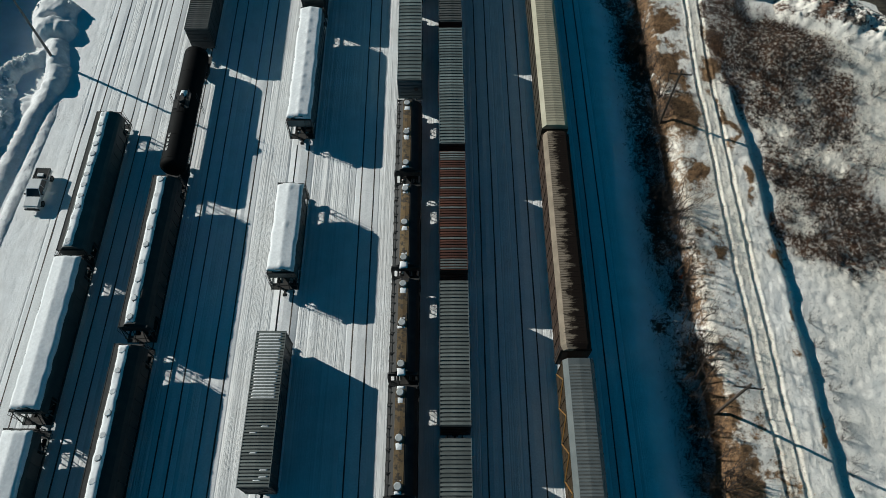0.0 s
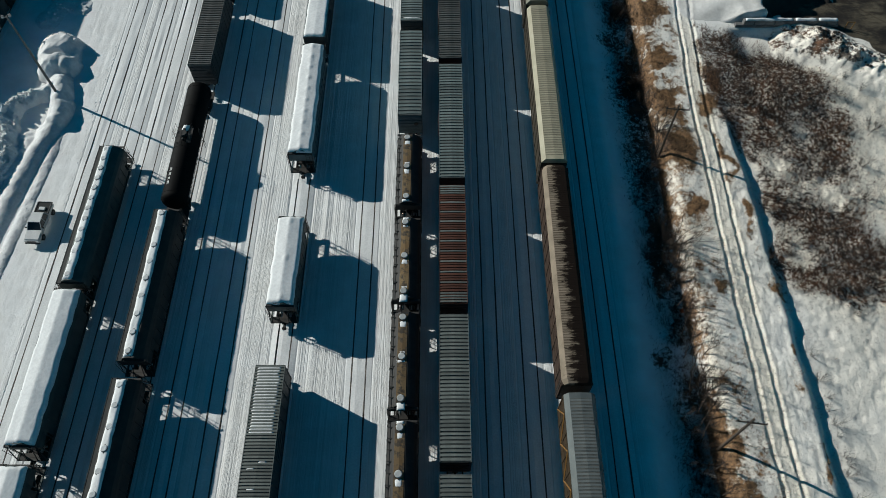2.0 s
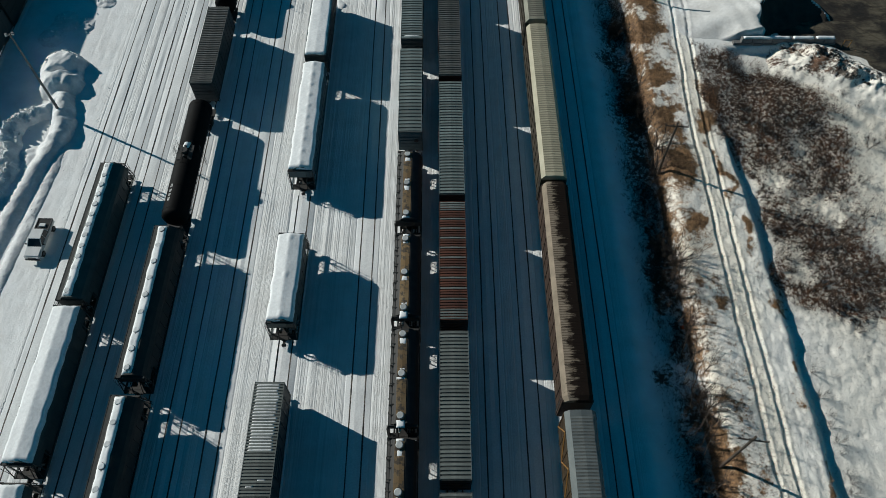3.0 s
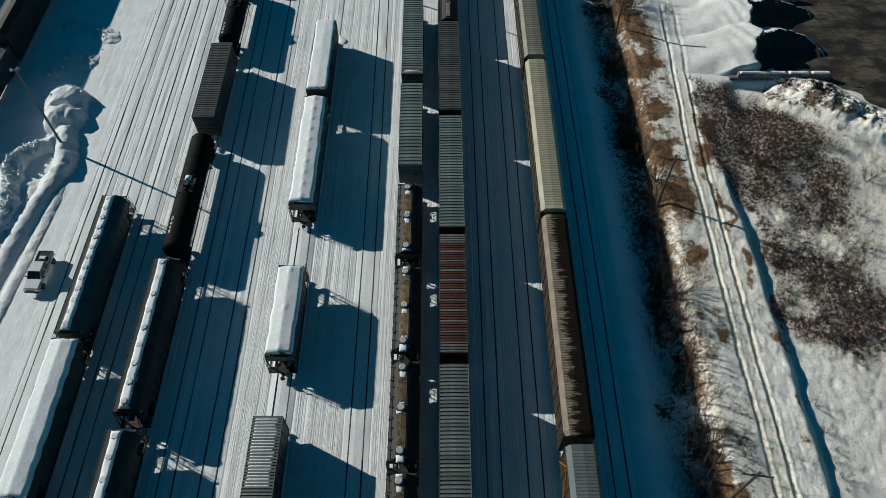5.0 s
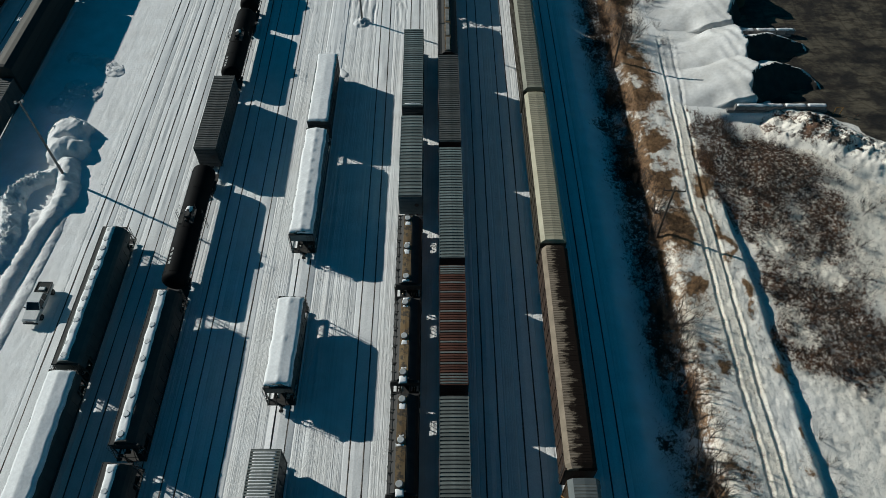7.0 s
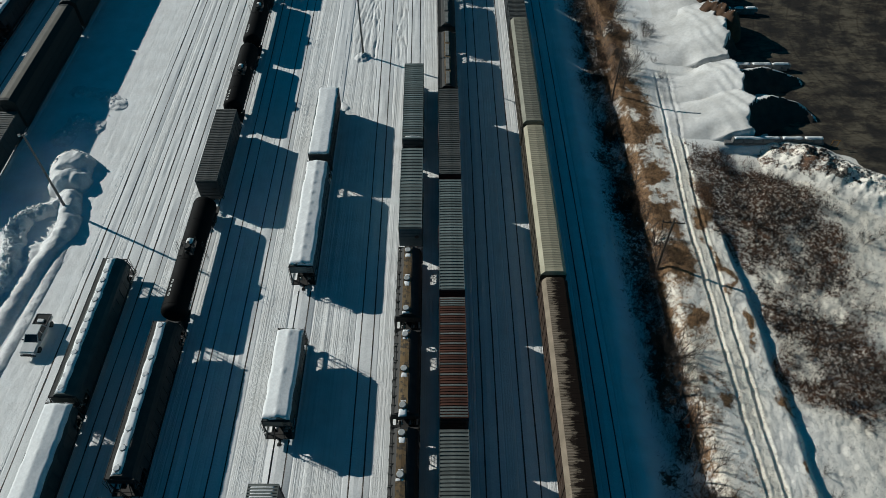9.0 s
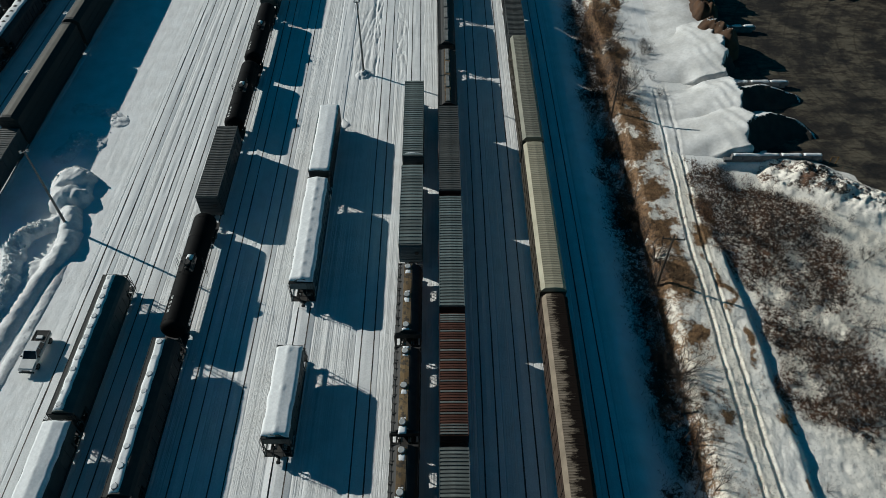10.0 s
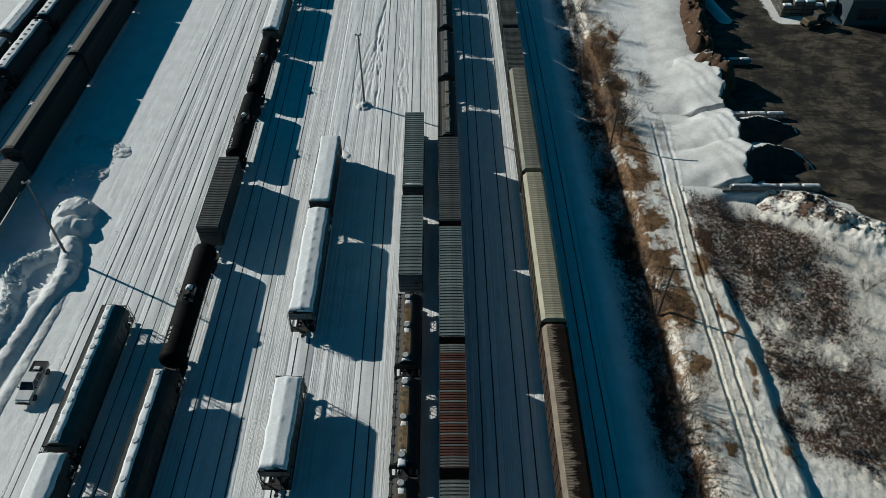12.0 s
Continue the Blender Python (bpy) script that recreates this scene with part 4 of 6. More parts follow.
def autorack(track, y, L, side, roof, label, h=6.0, round_ends=False, group="cars of the freight train", rib=0.38, braces=False, shoulder=None, slope=0.42):
    car = start("autorack_car", track, y, label, group)
    running_gear(car, L)
    w = 1.5
    bm = bm_new()
    soft_box(bm, -w, w, -L / 2, L / 2, 1.0, h - 0.75, 0.04)
    n = int(L / 1.8)
    for i in range(n + 1):
        yy = -L / 2 + 0.12 + i * (L - 0.24) / n
        for s in (-1, 1):
            a, b = sorted((s * w, s * (w + 0.07)))
            if not shoulder:
                box(bm, a, b, yy - 0.08, yy + 0.08, 1.0, h - 0.75)
            if braces and i < n:
                bb = bm_new()
                rod(bb, (s * (w + 0.05), yy, 1.3 if i % 2 else h - 1.0), (s * (w + 0.05), yy + (L - 0.24) / n, h - 1.0 if i % 2 else 1.3), 0.09, 4)
                part("brace", bb, M["yellow_side"], car)
    for s in (-1, 1):
        a, b = sorted((s * w, s * (w + 0.05)))
        for z in (1.0, 2.5, 3.7, h - 0.95):
            box(bm, a, b, -L / 2, L / 2, z, z + 0.14)
    part("side_screen", bm, M[side], car)
    prof = [(-w - 0.02, h - 0.8), (w + 0.02, h - 0.8), (w + 0.02, h - 0.62), (w - slope, h - 0.06), (0, h), (-w + slope, h - 0.06), (-w - 0.02, h - 0.62)]
    bm = bm_new()
    if round_ends:
        small = [(x * 0.86, h - 0.8 + (z - h + 0.8) * 0.75) for x, z in prof]
        prism(bm, prof, -L / 2 + 0.5, L / 2 - 0.5)
        prism(bm, small, -L / 2 - 0.02, -L / 2 + 0.5, prof)
        prism(bm, prof, L / 2 - 0.5, L / 2 + 0.02, small)
    else:
        prism(bm, prof, -L / 2, L / 2)
    # a given shoulder material paints the sloping shoulders as dark as in shade
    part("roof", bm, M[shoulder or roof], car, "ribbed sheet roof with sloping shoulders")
    n = int(round((L - 1.2) / rib))

    def make(q):
        o = [(-w + 0.46, h - 0.09), (0, h - 0.03), (w - 0.46, h - 0.09), (w - 0.44, h - 0.035), (0, h + 0.025), (-w + 0.44, h - 0.035)]
        prism(q, o, -0.27 * rib, 0.27 * rib)
    # sheet between the ribs, with their shade put into its colour
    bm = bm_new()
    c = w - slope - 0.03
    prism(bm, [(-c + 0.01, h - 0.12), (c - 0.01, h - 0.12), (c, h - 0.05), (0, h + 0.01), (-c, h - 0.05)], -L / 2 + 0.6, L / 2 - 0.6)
    part("roof_valley", bm, M[VALLEY[roof]], car, "roof sheet between the ribs, mostly toned down as rib shade")
    for i in range(0 if shoulder else n):
        piece("roof_rib", ("rack", h, rib), make, M[roof], car, pose(0, -L / 2 + 0.6 + (i + 0.5) * (L - 1.2) / n, 0))
    for s in (-1, 1):
        bm = bm_new()
        a, b = sorted((s * L / 2, s * (L / 2 + 0.05)))
        for x in (-1.06, -0.35, 0.35, 1.06):
            box(bm, x - 0.31, x + 0.31, a, b, 1.05, h - 0.85)
        part("end_door", bm, M[side], car)
        ladder(car, s * (w + 0.1), s * (L / 2 - 0.5), 0.7, h - 0.8, M["dark_steel"])
    return car


M["hatch_lid"] = surface("hatch_lid", (0.66, 0.66, 0.65), (0.80, 0.80, 0.79), 2.0, 0.8, bump=0.4, rnd=0.12, c3=(0.12, 0.12, 0.12), cover=0.33)
M["trough_lid"] = surface("trough_lid", (0.14, 0.14, 0.13), (0.24, 0.24, 0.225), 1.0, 0.7, bump=0.3, rnd=0.3, c3=(0.08, 0.07, 0.06), cover=0.4)
M["frost_lid"] = surface("frost_lid", (0.36, 0.37, 0.36), (0.52, 0.52, 0.51), 2.0, 0.7, bump=0.3, rnd=0.15)

# snow-topped hoppers on the road side
covered_hopper("hoppers", 46.4, 20.2, "green_grey", "grey-green covered hopper car with a snowy hatch row", hatches=13, seed=1, off=-0.15)
covered_hopper("hoppers", 27.6, 18.2, "green_grey", "covered hopper car buried under smooth white roof snow", snow="full", seed=2, hatches=0)
covered_hopper("hoppers", 8.8, 18.2, "green_grey", "covered hopper car buried under smooth white roof snow", snow="full", seed=3, hatches=0)
covered_hopper("hoppers", -10.4, 18.2, "green_grey", "covered hopper car buried under smooth white roof snow", snow="full", seed=4, hatches=0)
# tank cars, one boxcar, hoppers
covered_hopper("tanks", 153.0, 19.6, "green_grey", "covered hopper car with a thick snowy roof", snow="full", seed=5)
covered_hopper("tanks", 132.6, 19.6, "green_grey", "covered hopper car with a thick snowy roof", snow="full", seed=6)
tank_car("tanks", 113.2, 18.4, "black tank car with a snow-dusted platform", seed=7)
tank_car("tanks", 94.9, 17.4, "black tank car with a snow-dusted platform", seed=8)
boxcar("tanks", 76.9, 15.2, "grey_side", "dirty_roof", "dark grey boxcar with a clear ribbed roof", rib=0.36)
tank_car("tanks", 57.7, 20.2, "black tank car with a snowy manway platform", seed=9)
covered_hopper("tanks", 37.2, 19.8, "dark_steel", "black covered hopper car with a snowy hatch row", hatches=9, seed=10, off=-0.2)
covered_hopper("tanks", 16.6, 19.8, "dark_steel", "black covered hopper car with a snowy hatch row", hatches=9, seed=11, off=-0.2)
covered_hopper("tanks", -4.2, 19.8, "dark_steel", "black covered hopper car with a snowy hatch row", hatches=9, seed=12, off=-0.2)
# snowed-in cars in the middle
boxcar("snowy", 82.5, 15.2, "grey_side", "teal_roof", "boxcar under a full sheet of roof snow", snow="full", seed=13, h=4.4)
covered_hopper("snowy", 64.2, 20.0, "teal_side", "teal covered hopper car under thick roof snow", snow="full", seed=14, hatches=10)
covered_hopper("snowy", 39.8, 12.6, "green_grey", "short covered hopper car under thick roof snow", snow="full", seed=15, hatches=3, bays=2)
boxcar("snowy", 19.5, 15.3, "grey_side", "galv_roof", "grey boxcar with snow lying between the roof ribs", snow="part", seed=16)
# boxcars and short hoppers
boxcar("cement", 86.9, 18.2, "grey_side", "teal_roof", "grey-green boxcar with a ribbed metal roof", snow="end", seed=17, rib=0.52)
boxcar("cement", 68.2, 15.2, "teal_side", "teal_roof", "grey-green boxcar with a ribbed metal roof", rib=0.62)
for i, yc in enumerate((52.7, 40.2, 28.2, 16.4, 4.5, -7.4)):
    covered_hopper("cement", yc, 11.7, "dark_steel", "short black hopper car with frosted round hatches", h=4.25, snow="bare", hatches=3, top="tan_top", bays=2, seed=30 + i, off=-0.18, hatch_r=0.4, boards=(-1,))
# long string of boxcars
for i, yc in enumerate((167.0, 149.4, 132.2, 115.2, 98.1)):
    covered_hopper("boxes", yc, 16.5, "dark_steel", "dark hopper car with long trough hatches", h=4.4, boards=(-1,), snow="none", hatches=4, bays=3, seed=40 + i, trough=True, top="dirty_roof" if i != 4 else "tan_top")
boxcar("boxes", 79.8, 18.7, "maroon_side", "dirty_roof", "maroon boxcar with a stained ribbed roof", h=4.9, rib=0.44)
boxcar("boxes", 59.95, 18.60, "maroon_side", "teal_roof", "maroon boxcar with a grey-green ribbed roof", h=4.9, rib=0.46)
boxcar("boxes", 41.8, 15.40, "brown_side", "rust_roof", "brown boxcar with a rusty ribbed roof", h=4.9, plain_ends=True, rib=0.33)
boxcar("boxes", 25.1, 15.30, "brown_side", "galv_roof", "brown boxcar with a galvanised ribbed roof", h=4.9, rib=0.40)
boxcar("boxes", 8.6, 15.30, "brown_side", "galv_roof", "brown boxcar with a galvanised ribbed roof", h=4.9, rib=0.40)
boxcar("boxes", -7.9, 15.30, "brown_side", "galv_roof", "brown boxcar with a galvanised ribbed roof", h=4.9, rib=0.40)
# freight train on its way
boxcar("racks", 147.9, 14.6, "grey_side", "dirty_roof", "dark boxcar with a ribbed roof", rib=0.42)
boxcar("racks", 131.9, 14.6, "grey_side", "dirty_roof", "dark boxcar with a ribbed roof", rib=0.42)
boxcar("racks", 115.9, 14.6, "grey_side", "dirty_roof", "dark boxcar with a ribbed roof", rib=0.42)
autorack("racks", 93.8, 27.0, "tan_side", "grey_cream", "long enclosed car carrier with a stained grey roof", rib=0.42)
autorack("racks", 65.9, 26.8, "tan_side", "cream_roof", "long enclosed car carrier with a cream ribbed roof")
autorack("racks", 38.4, 27.0, "rust_side", "grime_roof", "rusty brown enclosed car carrier with a grimy roof", h=5.8, round_ends=True, rib=0.3)
autorack("racks", 10.3, 27.0, "screen_dark", "slate_roof", "yellow-braced car carrier with a slate grey roof", braces=True, rib=0.32)
autorack("racks", -17.5, 27.0, "screen_dark", "slate_roof", "yellow-braced car carrier with a slate grey roof", braces=True, rib=0.32)
# trains along the west side
boxcar("west_racks", 76.0, 17.0, "grey_side", "dirty_roof", "low dark grey boxcar with a ribbed roof", h=4.2, rib=0.5)
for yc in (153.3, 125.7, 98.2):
    autorack("west_racks", yc, 26.45, "west_side_shade", "west_roof", "long dark car carrier with a dull tan roof and shade-toned shoulders", h=5.95, group="car carriers along the west side", shoulder="west_side_shade", slope=0.8)
for i, yc in enumerate((157.0, 137.6, 118.2, 98.8)):
    covered_hopper("west_hoppers", yc, 18.8, "grey_side", "grey covered hopper car with a snowy hatch row", hatches=10, seed=60 + i, strip=1.05, bare_lids=True, boards=())
for i, yc in enumerate((150.0, 131.0, 112.0)):
    covered_hopper("far_west", yc, 18.2, "grey_side", "covered hopper car under white roof snow", snow="full", seed=70 + i)

# ---- ploughed snow banks, stockpiles and their bays ----


def ridge(x, y, pts, r, h, power=0.8):
    """Height of a rounded ridge along a line of points."""
    best = np.zeros_like(x)
    for (ax, ay), (bx, by) in zip(pts, pts[1:]):
        t = np.clip(((x - ax) * (bx - ax) + (y - ay) * (by - ay)) / ((bx - ax) ** 2 + (by - ay) ** 2), 0, 1)
        d = np.hypot(x - ax - t * (bx - ax), y - ay - t * (by - ay))
        best = np.maximum(best, h * np.clip(1 - (d / r) ** 2, 0, None) ** power)
    return best


def heap(name, x0, x1, y0, y1, step, height, mats, label, category, kind="", face=None, litter=None):
    """A free-standing mound given by a height function; its rim runs down under the ground."""
    xs, yv = np.arange(x0, x1 + step / 2, step), np.arange(y0, y1 + step / 2, step)
    X, Y = np.meshgrid(xs, yv)
    h = height(X, Y)
    Z = np.where(h > 0.02, ground_z(X, Y) + h, ground_z(X, Y) - 0.06)
    keep = h > 0.02
    ny, nx = X.shape
    i = np.arange(nx * ny).reshape(ny, nx)
    near = keep.copy()
    near[1:] |= keep[:-1]
    near[:-1] |= keep[1:]
    near[:, 1:] |= near[:, :-1].copy()
    near[:, :-1] |= near[:, 1:].copy()
    ok = near[:-1, :-1] & near[1:, :-1] & near[:-1, 1:] & near[1:, 1:]
    q = np.stack([i[:-1, :-1], i[:-1, 1:], i[1:, 1:], i[1:, :-1]], -1)[ok]
    used, inv = np.unique(q, return_inverse=True)
    me = bpy.data.meshes.new(name)
    me.from_pydata(np.stack([X, Y, Z], -1).reshape(-1, 3)[used].tolist(), [], inv.reshape(-1, 4).tolist())
    me.materials.append(mats)
    me.shade_smooth()
    if litter:
        vx, vy = X.ravel()[used], Y.ravel()[used]
        cover = me.color_attributes.new("cover", "FLOAT_COLOR", "POINT")
        lit = me.attributes.new("debris", "FLOAT", "POINT")
        lit.data.foreach_set("value", (0.75 + 0 * vx).astype(np.float32))
        cover = me.color_attributes["cover"]
        cover.data.foreach_set("color", np.stack([0 * vx, 0 * vx, litter(vx, vy), 0 * vx], -1).astype(np.float32).ravel())
    ob = tagged(new(name, me), label, category, kind=kind)
    if face:
        # the dug-away face is a part of its own
        cx, cy = X.ravel()[used][inv.reshape(-1, 4)].mean(1), Y.ravel()[used][inv.reshape(-1, 4)].mean(1)
        dark = face(cx, cy)
        verts = np.stack([X, Y, Z], -1).reshape(-1, 3)[used]
        out = []
        for pick, what, mat in ((~dark, "snow_cover", mats), (dark, "dug_face", M["stock"])):
            sub, si = np.unique(inv.reshape(-1, 4)[pick], return_inverse=True)
            pm = bpy.data.meshes.new(what)
            pm.from_pydata(verts[sub].tolist(), [], si.reshape(-1, 4).tolist())
            pm.materials.append(mat)
            pm.shade_smooth()
            out.append((what, pm))
        bpy.data.objects.remove(ob)
        ob = tagged(new(name), label, category, kind=kind)
        for what, pm in out:
            new(what, pm).parent = ob
    return ob


def snow_on_dirt(name, dirt1, dirt2, lo, hi, patch=0.0):
    """Snow where the surface is flat enough to hold it, bare soil where it is steep."""
    m = surface(name, dirt1, dirt2, 0.7, 0.9, bump=0.45, grain=1.6)
    n, l = m.node_tree.nodes, m.node_tree.links
    b = n["Principled BSDF"]
    old = b.inputs["Base Color"].links[0].from_socket
    geo = n.new("ShaderNodeNewGeometry")
    sep = n.new("ShaderNodeSeparateXYZ")
    l.new(geo.outputs["True Normal"], sep.inputs[0])
    nz = n.new("ShaderNodeTexNoise")
    nz.inputs["Scale"].default_value, nz.inputs["Detail"].default_value = 0.8, 6
    co = n.new("ShaderNodeTexCoord")
    l.new(co.outputs["Object"], nz.inputs["Vector"])
    ad = n.new("ShaderNodeMath")
    ad.operation = "MULTIPLY_ADD"
    l.new(nz.outputs["Fac"], ad.inputs[0])
    ad.inputs[1].default_value = 0.5 + patch
    l.new(sep.outputs["Z"], ad.inputs[2])
    r = n.new("ShaderNodeMapRange")
    r.inputs["From Min"].default_value, r.inputs["From Max"].default_value = lo, hi
    l.new(ad.outputs[0], r.inputs["Value"])
    mx = n.new("ShaderNodeMix")
    mx.data_type = "RGBA"
    l.new(r.outputs[0], mx.inputs[0])
    l.new(old, mx.inputs[6])
    mx.inputs[7].default_value = (0.82, 0.82, 0.81, 1)
    l.new(mx.outputs[2], b.inputs["Base Color"])
    return m


M["pile_cover"] = surface("pile_cover", (0.58, 0.565, 0.535), (0.74, 0.725, 0.70), 0.35, 0.8, bump=0.7, grain=2.2, c3=(0.50, 0.48, 0.44), cover=0.36)
M["stock"] = surface("stock", (0.020, 0.017, 0.014), (0.045, 0.038, 0.031), 0.5, 0.95, bump=0.6, grain=2.5, c3=(0.5, 0.5, 0.49), cover=0.30)
M["dirt_pile"] = snow_on_dirt("dirt_pile", (0.05, 0.025, 0.011), (0.105, 0.053, 0.024), 1.24, 1.30, 0.1)
M["concrete"] = surface("concrete", (0.12, 0.12, 0.115), (0.20, 0.195, 0.19), 1.2, 0.9, bump=0.4, rnd=0.15, c3=(0.14, 0.13, 0.12), cover=0.38)


def bank_h(x, y):
    n = fbm(x * 0.5, y * 0.5, 71)
    wild = 0.35 + 0.95 * sstep(56, 64, y)
    wx = wild * (fbm(x * 0.45, y * 0.45, 74, 3) - 0.5)
    wy = wild * (fbm(x * 0.45, y * 0.45, 75, 3) - 0.5)
    x, y = x + wx, y + wy
    # head of the bank round the lamp mast
    r = ridge(x, y, [(-54.6, 77.0), (-53.6, 73.5)], 3.0, 2.3, 0.75) * (0.85 + 0.3 * n)
    r = np.maximum(r, ridge(x, y, [(-53.6, 73.5), (-52.6, 70.0), (-51.6, 66.4), (-51.2, 63.6)], 1.7, 1.5, 0.8) * (0.93 + 0.14 * n))
    # smooth windrow along the road, with a low crumbled shelf before it
    tail = 0.5 + 0.5 * sstep(40, 60, y)
    r = np.maximum(r, ridge(x, y, [(-51.5, 64), (-52.6, 58.7), (-53.4, 54.3), (-53.9, 50), (-54.6, 42), (-55.2, 34), (-55.6, 26)], 1.6, 0.9, 1.5) * (0.93 + 0.14 * n) * tail)
    r = np.maximum(r, ridge(x, y, [(-50.7, 60.5), (-50.9, 56), (-51.2, 50), (-51.9, 42), (-52.6, 32)], 0.9, 0.20, 1.2) * (0.4 + 1.2 * n))
    # broken crust thrown up on the far side
    crust = 0.30 + 1.4 * fbm(x * 1.1, y * 1.1, 73)
    r = np.maximum(r, ridge(x, y, [(-53.4, 69.0), (-55.6, 68.0), (-57.3, 66.2), (-57.9, 63.2), (-57.0, 60.0), (-56.0, 57.5), (-56.6, 53), (-57.6, 46)], 1.5, 1.3, 0.7) * crust)
    r = np.maximum(r, ridge(x, y, [(-59.5, 95.0), (-55.2, 93.8), (-52.2, 91.2)], 1.5, 0.30, 1.0) * (0.25 + 1.5 * fbm(x * 1.3, y * 1.3, 76)))
    r = np.maximum(r, ridge(x, y, [(-58.0, 83.0), (-57.2, 87.6), (-54.4, 86.2)], 2.0, 0.34, 1.1) * (0.2 + 1.6 * fbm(x * 1.2, y * 1.2, 77)))
    # scooped hollows in the head of the mound
    r = r - 0.9 * blob(x, y, -54.0, 74.8, 1.0, 0.6) - 0.8 * blob(x, y, -52.9, 71.6, 1.3, 0.5) - 0.6 * blob(x, y, -52.3, 75.2, 0.7, 0.9)
    r = r + np.where(r > 0.5, 0.34 * (0.12 - np.abs(fbm(x * 0.75, y * 0.75, 70, 3) - 0.5)) * sstep(60, 66, y), 0)
    low = sstep(-53.6, -55.4, x) * (y < 68)
    # trodden shelf between the windrow and the broken crust
    shelf = ridge(x, y, [(-54.6, 60), (-55.4, 54), (-56.2, 48), (-57.2, 38), (-58, 28)], 2.2, 0.5, 0.8) * (0.6 + 0.8 * fbm(x * 0.8, y * 0.8, 72, 3))
    r = np.maximum(r, shelf)
    r = r + np.where(r > 0.15, low * 0.55 * (fbm(x * 1.9, y * 1.9, 78, 3) - 0.45), 0)
    r = r + np.where(r > 0.1, 0.13 * (fbm(x * 1.4, y * 1.4, 79, 4) - 0.5), 0)
    return np.maximum(r, 0)


heap("snow_bank", -62.5, -48.5, 24, 98, 0.16, bank_h, M["pile_snow"], "ploughed bank of lumpy, crusted snow beside the yard road", "snow bank", "structure")


def snow_chunks():
    """Broken crust: lumps along the bank's far side, its head and the two far heaps, crumbs along the road."""
    g = np.random.default_rng(9)
    lines = [([(-55.6, 68.0), (-57.3, 66.2), (-57.9, 63.2), (-57.0, 60.0), (-56.0, 57.5), (-56.6, 53.0)], 330, 0.55, 0.06, 0.30),
             ([(-56.8, 75.0), (-56.0, 79.0), (-53.6, 79.2), (-52.0, 77.4)], 60, 0.4, 0.06, 0.22),
             ([(-59.5, 95.0), (-55.2, 93.8), (-52.2, 91.2)], 110, 0.7, 0.05, 0.18),
             ([(-58.0, 83.0), (-57.2, 87.6), (-54.2, 86.0)], 130, 0.9, 0.05, 0.22),
             ([(-50.4, 61.0), (-50.7, 56.0), (-51.0, 50.0), (-51.7, 42.0), (-52.4, 32.0)], 260, 0.5, 0.015, 0.06),
             ([(-46.9, 78.0), (-46.8, 60.0), (-46.6, 44.0), (-46.4, 26.0)], 800, 0.20, 0.012, 0.05)]
    ball = bm_new()
    bmesh.ops.create_icosphere(ball, subdivisions=1, radius=1.0)
    bv = np.array([v.co[:] for v in ball.verts])
    bf = np.array([[v.index for v in f.verts] for f in ball.faces])
    ball.free()
    verts, faces = [], []
    for spots, count, wide, lo, hi in lines:
        q = np.array(spots)
        k, t = g.integers(0, len(spots) - 1, count), g.uniform(0, 1, (count, 1))
        p = q[k] * (1 - t) + q[k + 1] * t + g.normal(0, wide, (count, 2))
        z = ground_z(p[:, 0], p[:, 1]) + bank_h(p[:, 0], p[:, 1])
        r = lo + (hi - lo) * g.uniform(0, 1, count) ** 2
        for (x, y), zz, rr in zip(p, z, r):
            faces.append(bf + len(verts) * len(bv))
            verts.append(np.array([x, y, zz + 0.3 * rr]) + rr * bv * g.uniform(0.7, 1.2, 3) + rr * g.uniform(-0.25, 0.25, bv.shape))
    me = bpy.data.meshes.new("snow_chunk")
    me.from_pydata(np.concatenate(verts).tolist(), [], np.concatenate(faces).tolist())
    me.materials.append(M["pile_snow"])
    tagged(new("snow_chunk", me), "broken lumps of frozen snow along the bank", "snow", kind="stuff")


snow_chunks()


def crest(y, xt, seed):
    return xt + 3.4 * (fbm(y * 0 + seed, y * 0.34, 81, 4) - 0.5)


def spur_h(x, y, pts, seed):
    """A ridge of dug stock lying at its angle of repose, falling along its length; also which points lie south of its crest."""
    best, south = np.zeros_like(x), np.zeros_like(x, dtype=bool)
    y = y + 0.9 * (fbm(x * 0.6, y * 0.6, 88 + seed, 3) - 0.5)
    for (ax, ay, ah), (bx, by, bh) in zip(pts, pts[1:]):
        t = np.clip(((x - ax) * (bx - ax) + (y - ay) * (by - ay)) / ((bx - ax) ** 2 + (by - ay) ** 2), 0, 1)
        px, py = ax + t * (bx - ax), ay + t * (by - ay)
        h = ah + t * (bh - ah) - 0.72 * np.hypot(x - px, y - py)
        south = np.where(h > best, y < py - 0.1, south)
        best = np.maximum(best, h)
    return best, south


